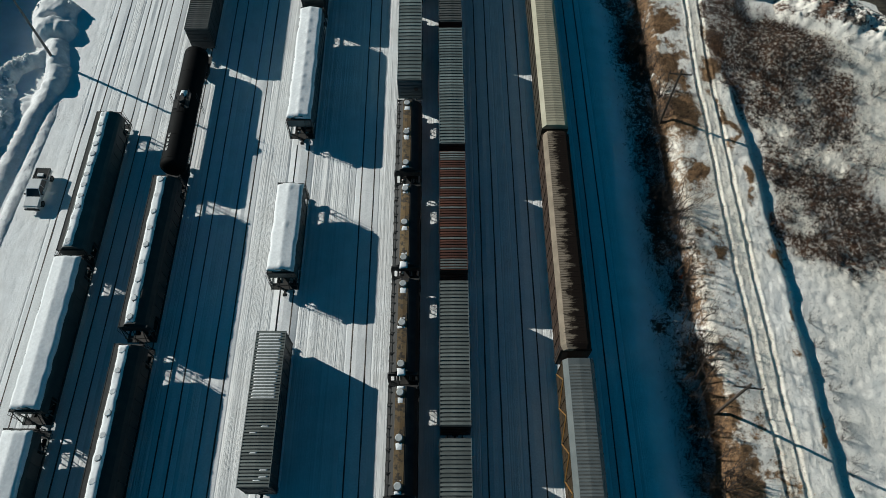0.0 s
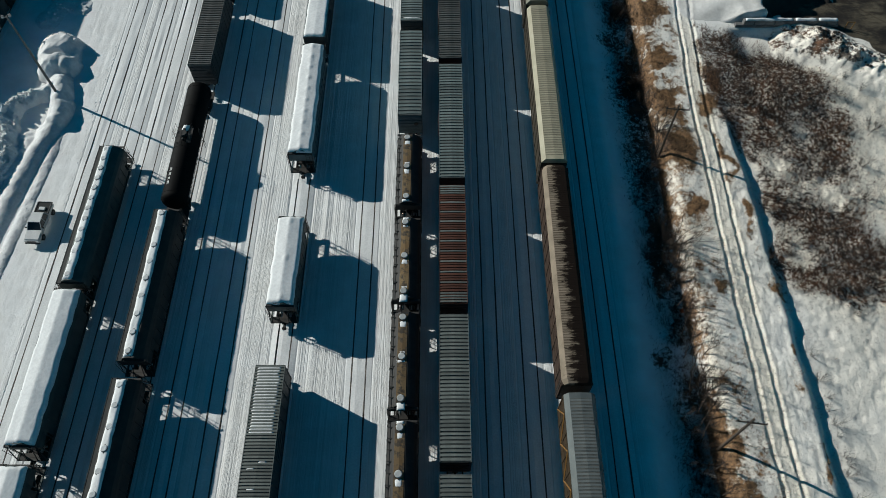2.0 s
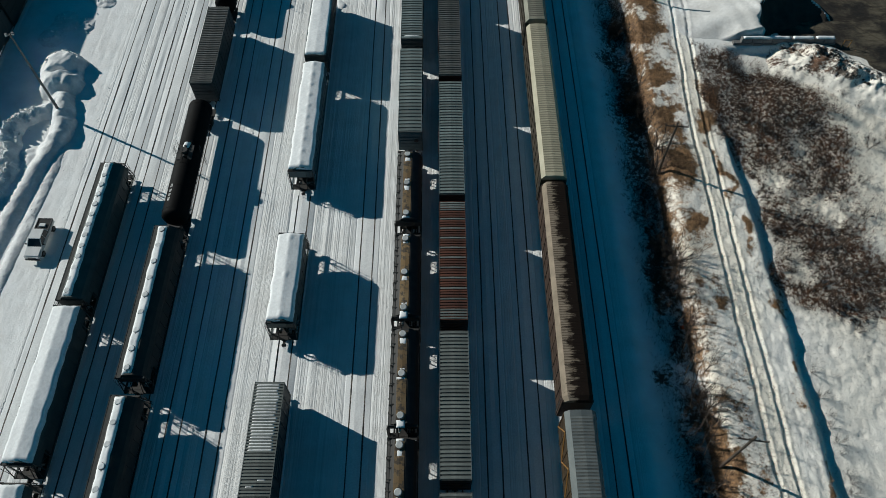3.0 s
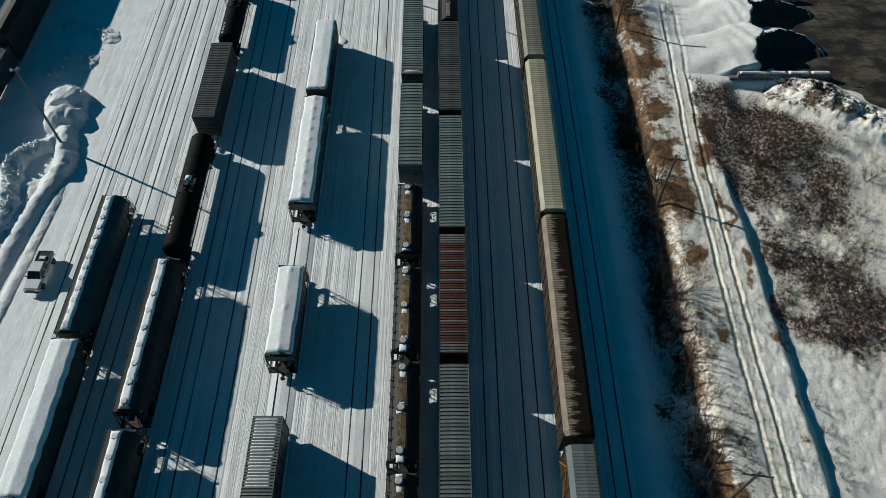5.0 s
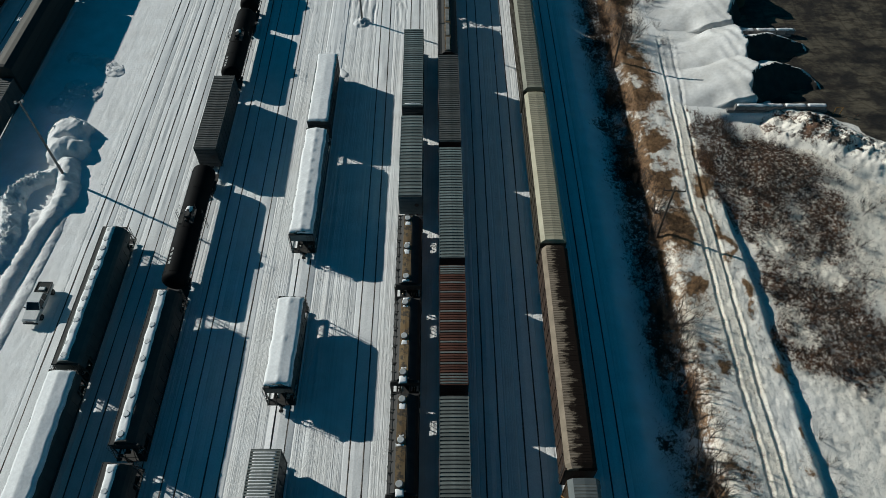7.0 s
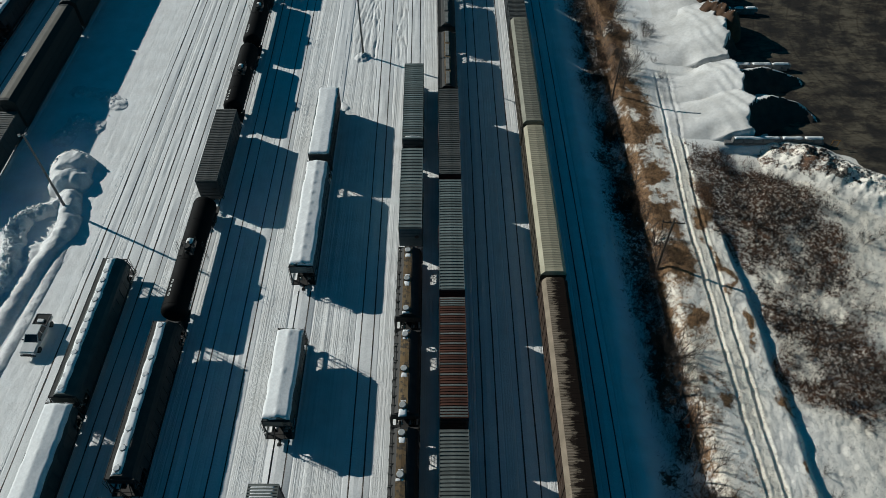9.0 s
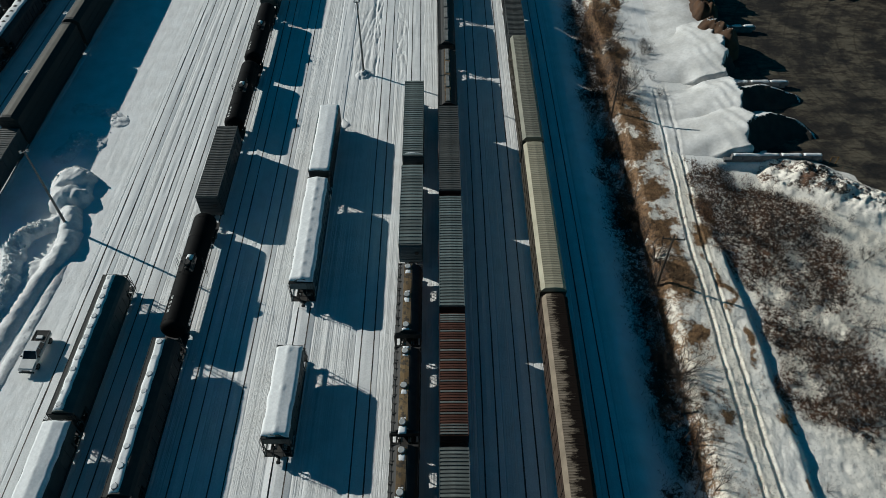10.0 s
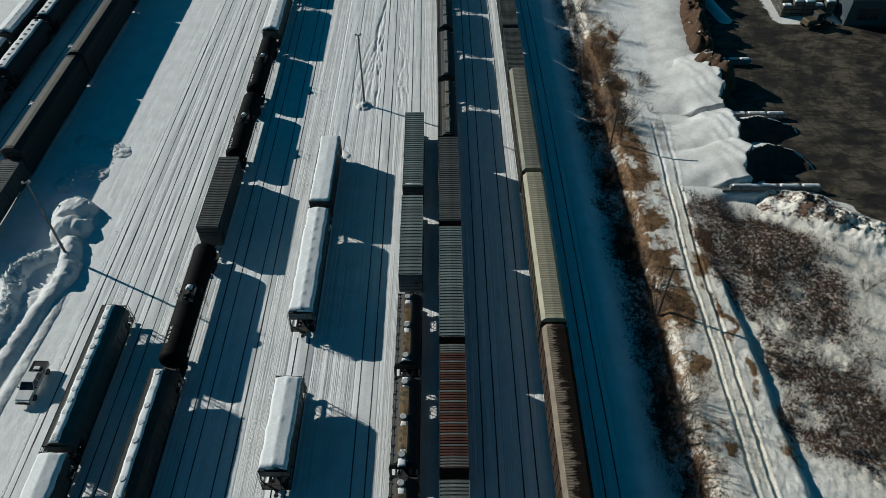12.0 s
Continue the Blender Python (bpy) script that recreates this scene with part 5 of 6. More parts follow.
def pile_h(y0, y1, x0, xt, h, seed, steep, spur):
    def f(x, y):
        e = crest(y, xt, seed) + 0.5 * (fbm(x * 0.8, y * 0.8, 82 + seed, 2) - 0.5)
        up = sstep(x0, xt + 4.0, x) ** 1.15 * 1.12
        d = np.clip((x - e) / steep, 0, 1)
        down = 1 - d ** 0.6
        m = (y - y0) / (y1 - y0)
        across = sstep(0, 0.35, np.minimum(m, 1 - m))
        z = h * up * down * (0.72 * sstep(40.5, 44, x) * (1 - across) + across) * ((m > 0) & (m < 1))
        wave = 0.14 * np.sin(3.6 * (x + 0.35 * y + 1.6 * fbm(x * 0.3, y * 0.3, 85 + seed))) * sstep(0.4, 0.8, up) * fbm(x * 0.3, y * 0.3, 86 + seed)
        z = z * (0.9 + 0.2 * fbm(x * 0.25, y * 0.25, 83 + seed, 2)) + np.where(z > 0.3, wave + 0.5 * d * (1 - d) * (fbm(x * 1.2, y * 1.2, 84 + seed) - 0.5), 0)
        side = spur_h(x, y, spur, seed)[0] * ((m > 0.02) & (m < 0.98)) if spur else 0
        return np.maximum(np.maximum(z, side), 0)
    return f


def pile_face(xt, seed, spur):
    def f(x, y):
        dug = x > crest(y, xt, seed) + 0.25 + 0.9 * (fbm(x * 0.9, y * 0.9, 87 + seed, 3) - 0.5)
        return dug & (spur_h(x, y, spur, seed)[1] | (spur_h(x, y, spur, seed)[0] < 0.05)) if spur else dug
    return f


SPUR_NEAR = [(46.6, 87.8, 3.3), (51.4, 89.6, 3.1), (55.4, 89.6, 1.9), (57.8, 87.9, 0.7), (58.6, 86.9, 0.0)]
SPUR_MID = [(47.6, 95.6, 3.3), (52.4, 97.6, 2.7), (55.4, 97.4, 1.9), (58.6, 97.2, 0.7), (59.3, 96.0, 0.0)]
for x0, x1, y0, y1, foot, xt, top, seed, spur in ((33, 60, 82.4, 93.4, 34.0, 46.9, 3.7, 1, SPUR_NEAR), (33, 61, 89.6, 100.1, 34.0, 47.6, 3.8, 2, SPUR_MID), (33.5, 58, 101.1, 117.4, 34.0, 48.4, 4.1, 3, None)):
    heap("stockpile", x0, x1, y0, y1, 0.22, pile_h(y0, y1, foot, xt, top, seed, 2.4, spur), M["pile_cover"], "snow-covered stockpile with a dug-away dark face", "stockpile", face=pile_face(xt, seed, spur))
heap("earth_mound", 44, 55, 106, 117.3, 0.2, lambda x, y: ridge(x, y, [(47.6, 114.6), (49.2, 112.6), (50.2, 110.6)], 2.6, 4.7) * (0.7 + 0.6 * fbm(x * 0.7, y * 0.7, 91)), M["dirt_pile"], "pile of bare brown earth dusted with snow", "earth mound")
heap("earth_mound", 44, 60, 118.6, 160, 0.3, lambda x, y: ridge(x, y, [(49.0, 121.0), (49.8, 128), (50.4, 134), (52.6, 142), (55.5, 156)], 2.9, 3.9) * (0.35 + 1.3 * fbm(x * 0.8, y * 0.7, 92)), M["dirt_pile"], "long pile of bare brown earth with snow on one flank", "earth mound")
heap("snow_drift", 38, 51, 110, 160, 0.4, lambda x, y: ridge(x, y, [(46.0, 112), (46.2, 122), (47.0, 134), (49, 146), (51, 156)], 8.0, 1.5, 2.0) * (0.9 + 0.2 * fbm(x * 0.4, y * 0.4, 93)), M["pile_cover"], "smooth drift of snow behind the bare earth", "snow drift")
heap("snow_drift", 53, 61, 131, 150, 0.25, lambda x, y: ridge(x, y, [(55.6, 148), (56.4, 141), (57.6, 134.5)], 1.5, 0.7, 1.0) * (0.6 + 0.8 * fbm(x * 0.8, y * 0.5, 90)), M["pile_snow"], "ploughed strip of snow beside the earth pile", "snow drift")
def spoil_h(x, y):
    return np.maximum(ridge(x, y, [(51.5, 78.5), (55, 77.5), (58, 74), (62.5, 71)], 4.4, 2.0, 1.5) * (0.15 + 1.4 * fbm(x * 0.75, y * 0.75, 94)), ridge(x, y, [(57.5, 72.0), (59, 70.6)], 2.6, 0.9, 1.6))


heap("snow_mound", 45, 67, 65, 82.6, 0.2, spoil_h, M["ground_cover"], "mound of dirty snow and spoil beside the muddy yard", "snow mound", litter=lambda x, y: np.clip(1.3 * fbm(x * 0.7, y * 0.7, 96) - 0.25, 0, 1) * sstep(0, 1.5, 4.6 - np.abs(y - 77.5 + 0.55 * (x - 55))))
heap("snow_mound", -16, -11.5, 102, 107.5, 0.2, lambda x, y: ridge(x, y, [(-14.0, 104.3), (-13.7, 104.8)], 1.25, 0.75) * (0.05 + 1.5 * fbm(x * 2.2, y * 2.2, 95, 3)) * 0.8, M["pile_snow"], "small heap of snow round the foot of a lamp mast", "snow mound")


def rubble():
    """Dark clods and stones lying on the spoil beside the near wall."""
    g = np.random.default_rng(31)
    ball = bm_new()
    bmesh.ops.create_icosphere(ball, subdivisions=1, radius=1.0)
    bv = np.array([v.co[:] for v in ball.verts])
    bf = np.array([[v.index for v in f.verts] for f in ball.faces])
    ball.free()
    verts, faces = [], []
    for cx, cy, sx, sy, count, big in ((54.8, 78.2, 1.2, 0.7, 60, 0.26), (58.8, 73.6, 1.8, 1.0, 40, 0.20)):
        for x, y in zip(g.normal(cx, sx, count), g.normal(cy, sy, count)):
            r = 0.05 + big * g.uniform(0, 1) ** 2
            z = float(ground_z(x, y)) + float(spoil_h(np.array([x]), np.array([y]))[0])
            faces.append(bf + len(verts) * len(bv))
            verts.append(np.array([x, y, z + 0.2 * r]) + r * bv * g.uniform(0.6, 1.3, 3) + r * g.uniform(-0.3, 0.3, bv.shape))
    me = bpy.data.meshes.new("rubble")
    me.from_pydata(np.concatenate(verts).tolist(), [], np.concatenate(faces).tolist())
    me.materials.append(M["stock"])
    tagged(new("rubble", me), "dark frozen clods and stones on the spoil", "rubble", kind="stuff")


rubble()


def block_wall(x0, x1, y, rows, base=-0.1):
    """Bay wall of stacked concrete blocks with a cap of snow."""
    wall = tagged(new("block_wall"), "bay wall of stacked grey concrete blocks capped with snow", "retaining wall", "stockpile bays")
    wall.location = (x0, y, 0)
    n = int((x1 - x0) / 1.5)
    for r in range(rows):
        for i in range(n):
            if r == rows - 1 and i < 1:
                continue
            piece("concrete_block", "cblock", lambda q: soft_box(q, -0.735, 0.735, -0.36, 0.36, 0, 0.735, 0.04), M["concrete"], wall,
                  pose(0.75 + i * 1.5 + 0.4 * (r % 2) + random.uniform(-0.03, 0.03), random.uniform(-0.04, 0.04), base + r * 0.75, 0, 0, random.uniform(-1, 1)))
    for a, b in ((1.7, n * 0.85), (n * 0.85 + 0.5, n * 1.2), (n * 1.2 + 0.3, n * 1.5 + 0.1)):
        snow_sheet(wall, a, b, -0.34, 0.36, base + rows * 0.75, 0.20, int(y + a), 0.16, name="snow_cap")
    return wall


block_wall(42.2, 57.4, 81.8, 3, -0.85)
block_wall(42.9, 57.9, 100.6, 2)
block_wall(46.9, 57.6, 117.9, 2)

# ---- yard buildings and goods at the far east corner ----
M["cladding"] = surface("cladding", (0.05, 0.065, 0.078), (0.075, 0.09, 0.10), 0.6, 0.6, bump=0.15)
M["glass_dark"] = surface("glass_dark", (0.02, 0.025, 0.03), (0.04, 0.045, 0.05), 0.8, 0.15, bump=0.0)
M["lumber"] = surface("lumber", (0.07, 0.066, 0.058), (0.13, 0.12, 0.105), 1.5, 0.85, bump=0.3, rnd=0.25)
M["machine_yellow"] = surface("machine_yellow", (0.08, 0.062, 0.034), (0.12, 0.092, 0.048), 1.2, 0.5, bump=0.05, c3=(0.10, 0.08, 0.06), cover=0.36)
M["rubber"] = surface("rubber", (0.015, 0.015, 0.015), (0.03, 0.03, 0.03), 2.0, 0.9, bump=0.2)
M["white_paint"] = surface("white_paint", (0.62, 0.62, 0.60), (0.70, 0.70, 0.69), 1.2, 0.35, bump=0.02, c3=(0.50, 0.49, 0.46), cover=0.33)
M["trim_black"] = surface("trim_black", (0.012, 0.012, 0.013), (0.03, 0.03, 0.03), 2.0, 0.4, bump=0.0)
M["lamp_glass"] = surface("lamp_glass", (0.5, 0.5, 0.48), (0.6, 0.6, 0.58), 2.0, 0.2, bump=0.0)


def shed(x0, x1, y0, y1, h):
    b = tagged(new("workshop_building"), "long grey metal-clad workshop with dark windows and snowy roof", "building")
    b.location = (x0, y0, 0)
    w, d = x1 - x0, y1 - y0
    for name, q in (("front_wall", (0, w, 0, 0.25)), ("back_wall", (0, w, d - 0.25, d)), ("side_wall", (0, 0.25, 0.25, d - 0.25)), ("side_wall", (w - 0.25, w, 0.25, d - 0.25))):
        bm = bm_new()
        box(bm, *q, -0.3, h)
        if name == "front_wall":
            for i in range(int(w / 0.4)):
                box(bm, i * 0.4 + 0.1, i * 0.4 + 0.2, -0.04, 0, -0.3, h)
        part(name, bm, M["cladding"], b)
    bm = bm_new()
    prism(bm, [(-0.4, h), (w + 0.4, h), (w + 0.4, h + 0.25), (-0.4, h + 0.25)], -0.4, d + 0.4)
    r = part("roof", bm, M["cladding"], b)
    snow_sheet(b, -0.3, w + 0.3, -0.3, d + 0.3, h + 0.25, 0.25, 5, 0.1)
    for i in range(3):
        x = 2.0 + i * 5.6
        bm = bm_new()
        for q in ((x, x + 4.4, 1.3, 1.42), (x, x + 4.4, 3.9, 4.02), (x, x + 0.12, 1.42, 3.9), (x + 4.28, x + 4.4, 1.42, 3.9), (x + 2.14, x + 2.26, 1.42, 3.9)):
            box(bm, q[0], q[1], -0.12, -0.045, q[2], q[3])
        win = part("window", bm, M["white_paint"] if i == 2 else M["cladding"], b)
        bm = bm_new()
        box(bm, x + 0.12, x + 4.28, -0.08, -0.05, 1.42, 3.9)
        part("pane", bm, M["glass_dark"], win)
    return b


shed(81.0, 112.0, 132.4, 150.0, 5.6)


def goods_stack(x, y, rows, turn):
    """Bundles of goods piled on bearers under snow."""
    g = tagged(new("goods_stack"), "strapped bundles stacked on bearers under a cap of snow", "stack of goods", "stacked goods")
    g.matrix_world = pose(x, y, -0.05, 0, 0, turn)
    for r in range(rows):
        piece("bundle", "bundle", lambda q: (soft_box(q, -1.0, 1.0, -0.62, 0.62, 0.12, 0.85, 0.03), box(q, -0.7, -0.6, -0.64, 0.64, 0.10, 0.87), box(q, 0.6, 0.7, -0.64, 0.64, 0.10, 0.87)), M["lumber"], g, pose(random.uniform(-0.04, 0.04), random.uniform(-0.04, 0.04), r * 0.88, 0, 0, random.uniform(-2, 2)))
        for s in (-0.6, 0.6):
            piece("bearer", "bearer", lambda q: box(q, -0.06, 0.06, -0.62, 0.62, 0, 0.12), M["lumber"], g, pose(s, 0, r * 0.88))
    snow_sheet(g, -1.0, 1.0, -0.62, 0.62, rows * 0.88 - 0.02, 0.25, int(x * 7), 0.08, name="snow_cap")


for i in range(5):
    for j in range(5):
        goods_stack(70.4 + i * 2.15 + j * 0.1, 136.6 + j * 1.6 + 0.2 * (i % 2), 4 if (i + j) % 3 else 3, 3)


def wheel_at(q, r, w):
    rod(q, (-w / 2, 0, 0), (w / 2, 0, 0), r, 18)


def loader(x, y, turn):
    """A wheel loader with its bucket down."""
    v = tagged(new("wheel_loader"), "dull yellow wheel loader parked beside the stacks", "loader")
    v.matrix_world = pose(x, y, 0.0, 0, 0, turn)
    bm = bm_new()
    soft_box(bm, -1.0, 1.0, -2.9, -0.6, 0.9, 2.1, 0.12)
    soft_box(bm, -0.8, 0.8, -0.7, 1.7, 0.8, 1.5, 0.1)
    part("body", bm, M["machine_yellow"], v)
    bm = bm_new()
    soft_box(bm, -0.75, 0.75, -0.7, 0.7, 1.5, 3.1, 0.1)
    cab = part("cab", bm, M["glass_dark"], v)
    bm = bm_new()
    soft_box(bm, -0.85, 0.85, -0.8, 0.8, 3.1, 3.22, 0.05)
    part("cab_roof", bm, M["machine_yellow"], cab)
    bm = bm_new()
    for s in (-0.6, 0.6):
        rod(bm, (s, 0.9, 1.7), (s, 3.2, 0.6), 0.13, 6)
    part("lift_arm", bm, M["machine_yellow"], v)
    bm = bm_new()
    prism(bm, [(-1.3, 0.1), (1.3, 0.1), (1.3, 1.1), (-1.3, 1.1)], 3.0, 3.15)
    prism(bm, [(-1.3, 0.05), (1.3, 0.05), (1.3, 0.15), (-1.3, 0.15)], 3.1, 4.0)
    for s in (-1.3, 1.22):
        box(bm, s, s + 0.08, 3.1, 3.7, 0.1, 0.9)
    part("bucket", bm, M["dark_steel"], v)
    for s in (-1, 1):
        for yy in (-1.9, 1.3):
            piece("wheel", "bigwheel", lambda q: wheel_at(q, 0.72, 0.5), M["rubber"], v, pose(s * 1.05, yy, 0.72))


loader(75.2, 132.4, -70)


def barrier(x, y):
    b = tagged(new("yellow_barrier"), "small bent yellow tube barrier in the snow", "barrier")
    b.location = (x, y, float(ground_z(x, y)))
    bm = bm_new()
    for s in (-0.5, 0.5):
        rod(bm, (s, 0, -0.3), (s + 0.1, 0.1, 1.3), 0.06, 8)
    part("post", bm, M["yellow_side"], b)
    bm = bm_new()
    rod(bm, (-0.5, 0.1, 1.3), (0.65, 0.1, 1.25), 0.06, 8)
    part("top_rail", bm, M["yellow_side"], b)


barrier(58.9, 81.0)

M["marker_orange"] = surface("marker_orange", (0.55, 0.10, 0.02), (0.65, 0.14, 0.03), 3.0, 0.5, bump=0.05)


def marker(x, y):
    m = tagged(new("marker_cone"), "small faded orange marker cone at the bank's edge", "traffic cone")
    m.location = (x, y, float(ground_z(x, y)))
    bm = bm_new()
    rod(bm, (0, 0, 0.04), (0, 0, 0.6), 0.16, 14, 0.04)
    part("cone", bm, M["marker_orange"], m)
    bm = bm_new()
    soft_box(bm, -0.22, 0.22, -0.22, 0.22, 0, 0.05, 0.02)
    part("base", bm, M["marker_orange"], m)


marker(27.4, 36.2)

# ---- poles ----


def power_pole(x, y, h, turn, arm=1.4):
    p = tagged(new("utility_pole"), "weathered wooden utility pole with one crossarm", "utility pole", "poles along the lane")
    p.matrix_world = pose(x, y, float(ground_z(x, y)) - 0.4, 0, 0, turn)
    bm = bm_new()
    rod(bm, (0, 0, 0), (0, 0, h + 0.4), 0.17, 10, 0.12)
    part("shaft", bm, M["wood_pole"], p)
    if arm:
        bm = bm_new()
        soft_box(bm, -arm, arm, -0.18, -0.06, h - 0.25, h - 0.1, 0.02)
        a = part("crossarm", bm, M["wood_pole"], p)
        for s in (-arm + 0.12, -0.45, 0.45, arm - 0.12):
            piece("insulator", "insulator", lambda q: (rod(q, (0, 0, 0), (0, 0, 0.14), 0.03, 6), rod(q, (0, 0, 0.14), (0, 0, 0.28), 0.07, 8, 0.04)), M["dark_steel"], p, pose(s, -0.12, h - 0.1))


power_pole(28.2, 58.6, 9.8, -6)
power_pole(28.4, 20.3, 9.8, -8)
power_pole(27.7, 94.0, 9.1, 0, arm=0)


def lamp_mast(x, y, z, h, turn):
    p = tagged(new("lamp_mast"), "tall slim yard lamp mast with two floodlights", "lamp post", "yard lamps")
    p.matrix_world = pose(x, y, z, 0, 0, turn)
    bm = bm_new()
    rod(bm, (0, 0, 0), (0, 0, h), 0.19, 12, 0.10)
    rod(bm, (0, 0, 0), (0, 0, 0.5), 0.32, 12, 0.22)
    part("shaft", bm, M["steel_pole"], p)
    bm = bm_new()
    rod(bm, (-0.4, 0, h - 0.15), (0.4, 0, h - 0.15), 0.05, 6)
    part("bracket", bm, M["steel_pole"], p)
    for s in (-0.38, 0.38):
        bm = bm_new()
        soft_box(bm, s - 0.16, s + 0.16, -0.25, 0.1, h - 0.05, h + 0.2, 0.04)
        f = part("floodlight", bm, M["steel_pole"], p)
        bm = bm_new()
        box(bm, s - 0.13, s + 0.13, -0.27, -0.25, h - 0.02, h + 0.17)
        part("lens", bm, M["lamp_glass"], f)


lamp_mast(-52.2, 67.8, 0.6, 13.4, 20)
lamp_mast(-13.8, 105.1, 0.1, 13.3, 10)

# ---- the white pickup on the yard road ----


def pickup(x, y, turn):
    v = tagged(new("pickup_truck"), "white crew-cab pickup truck with a black load bed", "pickup truck")
    v.matrix_world = pose(x, y, 0.02, 0, 0, turn) @ Matrix.Scale(0.95, 4)
    bm = bm_new()
    prism_x = [(-2.9, 0.5), (-2.95, 0.85), (-2.85, 1.08), (-1.35, 1.2), (2.85, 1.2), (2.9, 0.55)]
    ring = [[bm.verts.new((s * (0.98 if 0 < i < 5 else 0.93), yy, z)) for i, (yy, z) in enumerate(prism_x)] for s in (-1, 1)]
    k = len(prism_x)
    for i in range(k):
        bm.faces.new((ring[0][i], ring[0][(i + 1) % k], ring[1][(i + 1) % k], ring[1][i]))
    bm.faces.new(ring[0][::-1])
    bm.faces.new(ring[1])
    bmesh.ops.bevel(bm, geom=bm.edges[:], offset=0.14, segments=3, affect="EDGES")
    part("body", bm, M["white_paint"], v)
    bm = bm_new()
    low = [bm.verts.new(p) for p in ((-0.93, -1.45, 1.16), (0.93, -1.45, 1.16), (0.93, 1.0, 1.16), (-0.93, 1.0, 1.16))]
    hi = [bm.verts.new(p) for p in ((-0.74, -0.65, 1.84), (0.74, -0.65, 1.84), (0.74, 0.78, 1.84), (-0.74, 0.78, 1.84))]
    for i in range(4):
        bm.faces.new((low[i], low[(i + 1) % 4], hi[(i + 1) % 4], hi[i]))
    bm.faces.new(hi)
    bm.faces.new(low[::-1])
    cab = part("cab_glass", bm, M["glass_dark"], v, "dark tinted windows")
    bm = bm_new()
    soft_box(bm, -0.77, 0.77, -0.68, 0.82, 1.82, 1.90, 0.03)
    part("cab_roof", bm, M["white_paint"], cab)
    for s in (-1, 1):
        for a, c, r in (((-1.43, 1.17), (-0.66, 1.86), 0.05), ((0.98, 1.17), (0.78, 1.86), 0.06), ((-0.1, 1.17), (-0.05, 1.86), 0.05)):
            bm = bm_new()
            rod(bm, (s * 0.92, a[0], a[1]), (s * 0.75, c[0], c[1]), r, 6)
            part("pillar", bm, M["white_paint"], cab)
    bm = bm_new()
    box(bm, -0.82, 0.82, 1.04, 2.78, 1.19, 1.235)
    part("load_bed", bm, M["rubber"], v)
    bm = bm_new()
    for q in ((-0.95, -0.8, 1.05, 2.85), (0.8, 0.95, 1.05, 2.85), (-0.8, 0.8, 2.75, 2.87)):
        soft_box(bm, *q, 1.15, 1.30, 0.02)
    part("bed_rail", bm, M["trim_black"], v)
    bm = bm_new()
    soft_box(bm, -0.4, 0.4, 1.5, 2.0, 1.22, 1.42, 0.04)
    part("toolbox", bm, M["white_paint"], v)
    for s in (-1, 1):
        bm = bm_new()
        soft_box(bm, s * 1.12 - 0.1, s * 1.12 + 0.1, -1.2, -1.05, 1.22, 1.42, 0.03)
        part("mirror", bm, M["trim_black"], v)
        bm = bm_new()
        soft_box(bm, s * 0.72 - 0.18, s * 0.72 + 0.18, -2.98, -2.9, 0.82, 0.98, 0.02)
        part("headlight", bm, M["lamp_glass"], v)
        for yy in (-1.95, 1.85):
            w = piece("wheel", "tyre", lambda q: wheel_at(q, 0.4, 0.28), M["rubber"], v, pose(s * 0.86, yy, 0.4))
            piece("rim", "rim", lambda q: rod(q, (-0.15, 0, 0), (0.15, 0, 0), 0.22, 12), M["steel_pole"], w, pose(0, 0, 0))
    bm = bm_new()
    soft_box(bm, -0.95, 0.95, -3.05, -2.9, 0.45, 0.68, 0.04)
    part("bumper", bm, M["trim_black"], v)
    bm = bm_new()
    box(bm, -0.5, 0.5, -2.98, -2.91, 0.7, 0.95)
    part("grille", bm, M["trim_black"], v)


pickup(-48.5, 47.0, -2)

# ---- leafless saplings and shrubs on the bank ----
M["bark"] = surface("bark", (0.035, 0.026, 0.02), (0.07, 0.052, 0.04), 3.0, 0.95, bump=0.3, rnd=0.2)


def grow(bm, p, way, length, r, depth, rng, spread_by):
    """One limb in short bent pieces, with limbs of its own."""
    steps = 3
    for s in range(steps):
        way = (way + Vector((rng.uniform(-1, 1), rng.uniform(-1, 1), rng.uniform(-0.3, 0.6))) * 0.16).normalized()
        q = p + way * (length / steps)
        rod(bm, p, q, max(r * (1 - s / steps * 0.5), 0.006), 3, max(r * (1 - (s + 1) / steps * 0.5), 0.005))
        p = q
        if depth and s >= 0:
            for _ in range(2 if depth > 1 else 1):
                side = Vector((rng.uniform(-1, 1), rng.uniform(-1, 1), rng.uniform(-0.1, 0.8))).normalized()
                grow(bm, p, (way * (1 - spread_by) + side * spread_by).normalized(), length * rng.uniform(0.45, 0.7), r * 0.5, depth - 1, rng, spread_by)


def bare_tree(h, seed):
    rng = random.Random(seed)
    t = tagged(new("bare_sapling"), "leafless grey sapling rising from the snowy bank", "sapling", "bare saplings on the bank")
    bm = bm_new()
    rod(bm, (0, 0, -0.3), (0.1, 0, h * 0.45), 0.07, 6, 0.05)
    part("trunk", bm, M["bark"], t)
    bm = bm_new()
    for k in range(4):
        a = rng.uniform(0, 6.28)
        grow(bm, Vector((0.1 * k / 3, 0, h * (0.2 + 0.09 * k))), Vector((math.cos(a) * 0.5, math.sin(a) * 0.5, 1)).normalized(), h * 0.45, 0.035, 2, rng, 0.5)
    part("crown", bm, M["bark"], t)
    return t


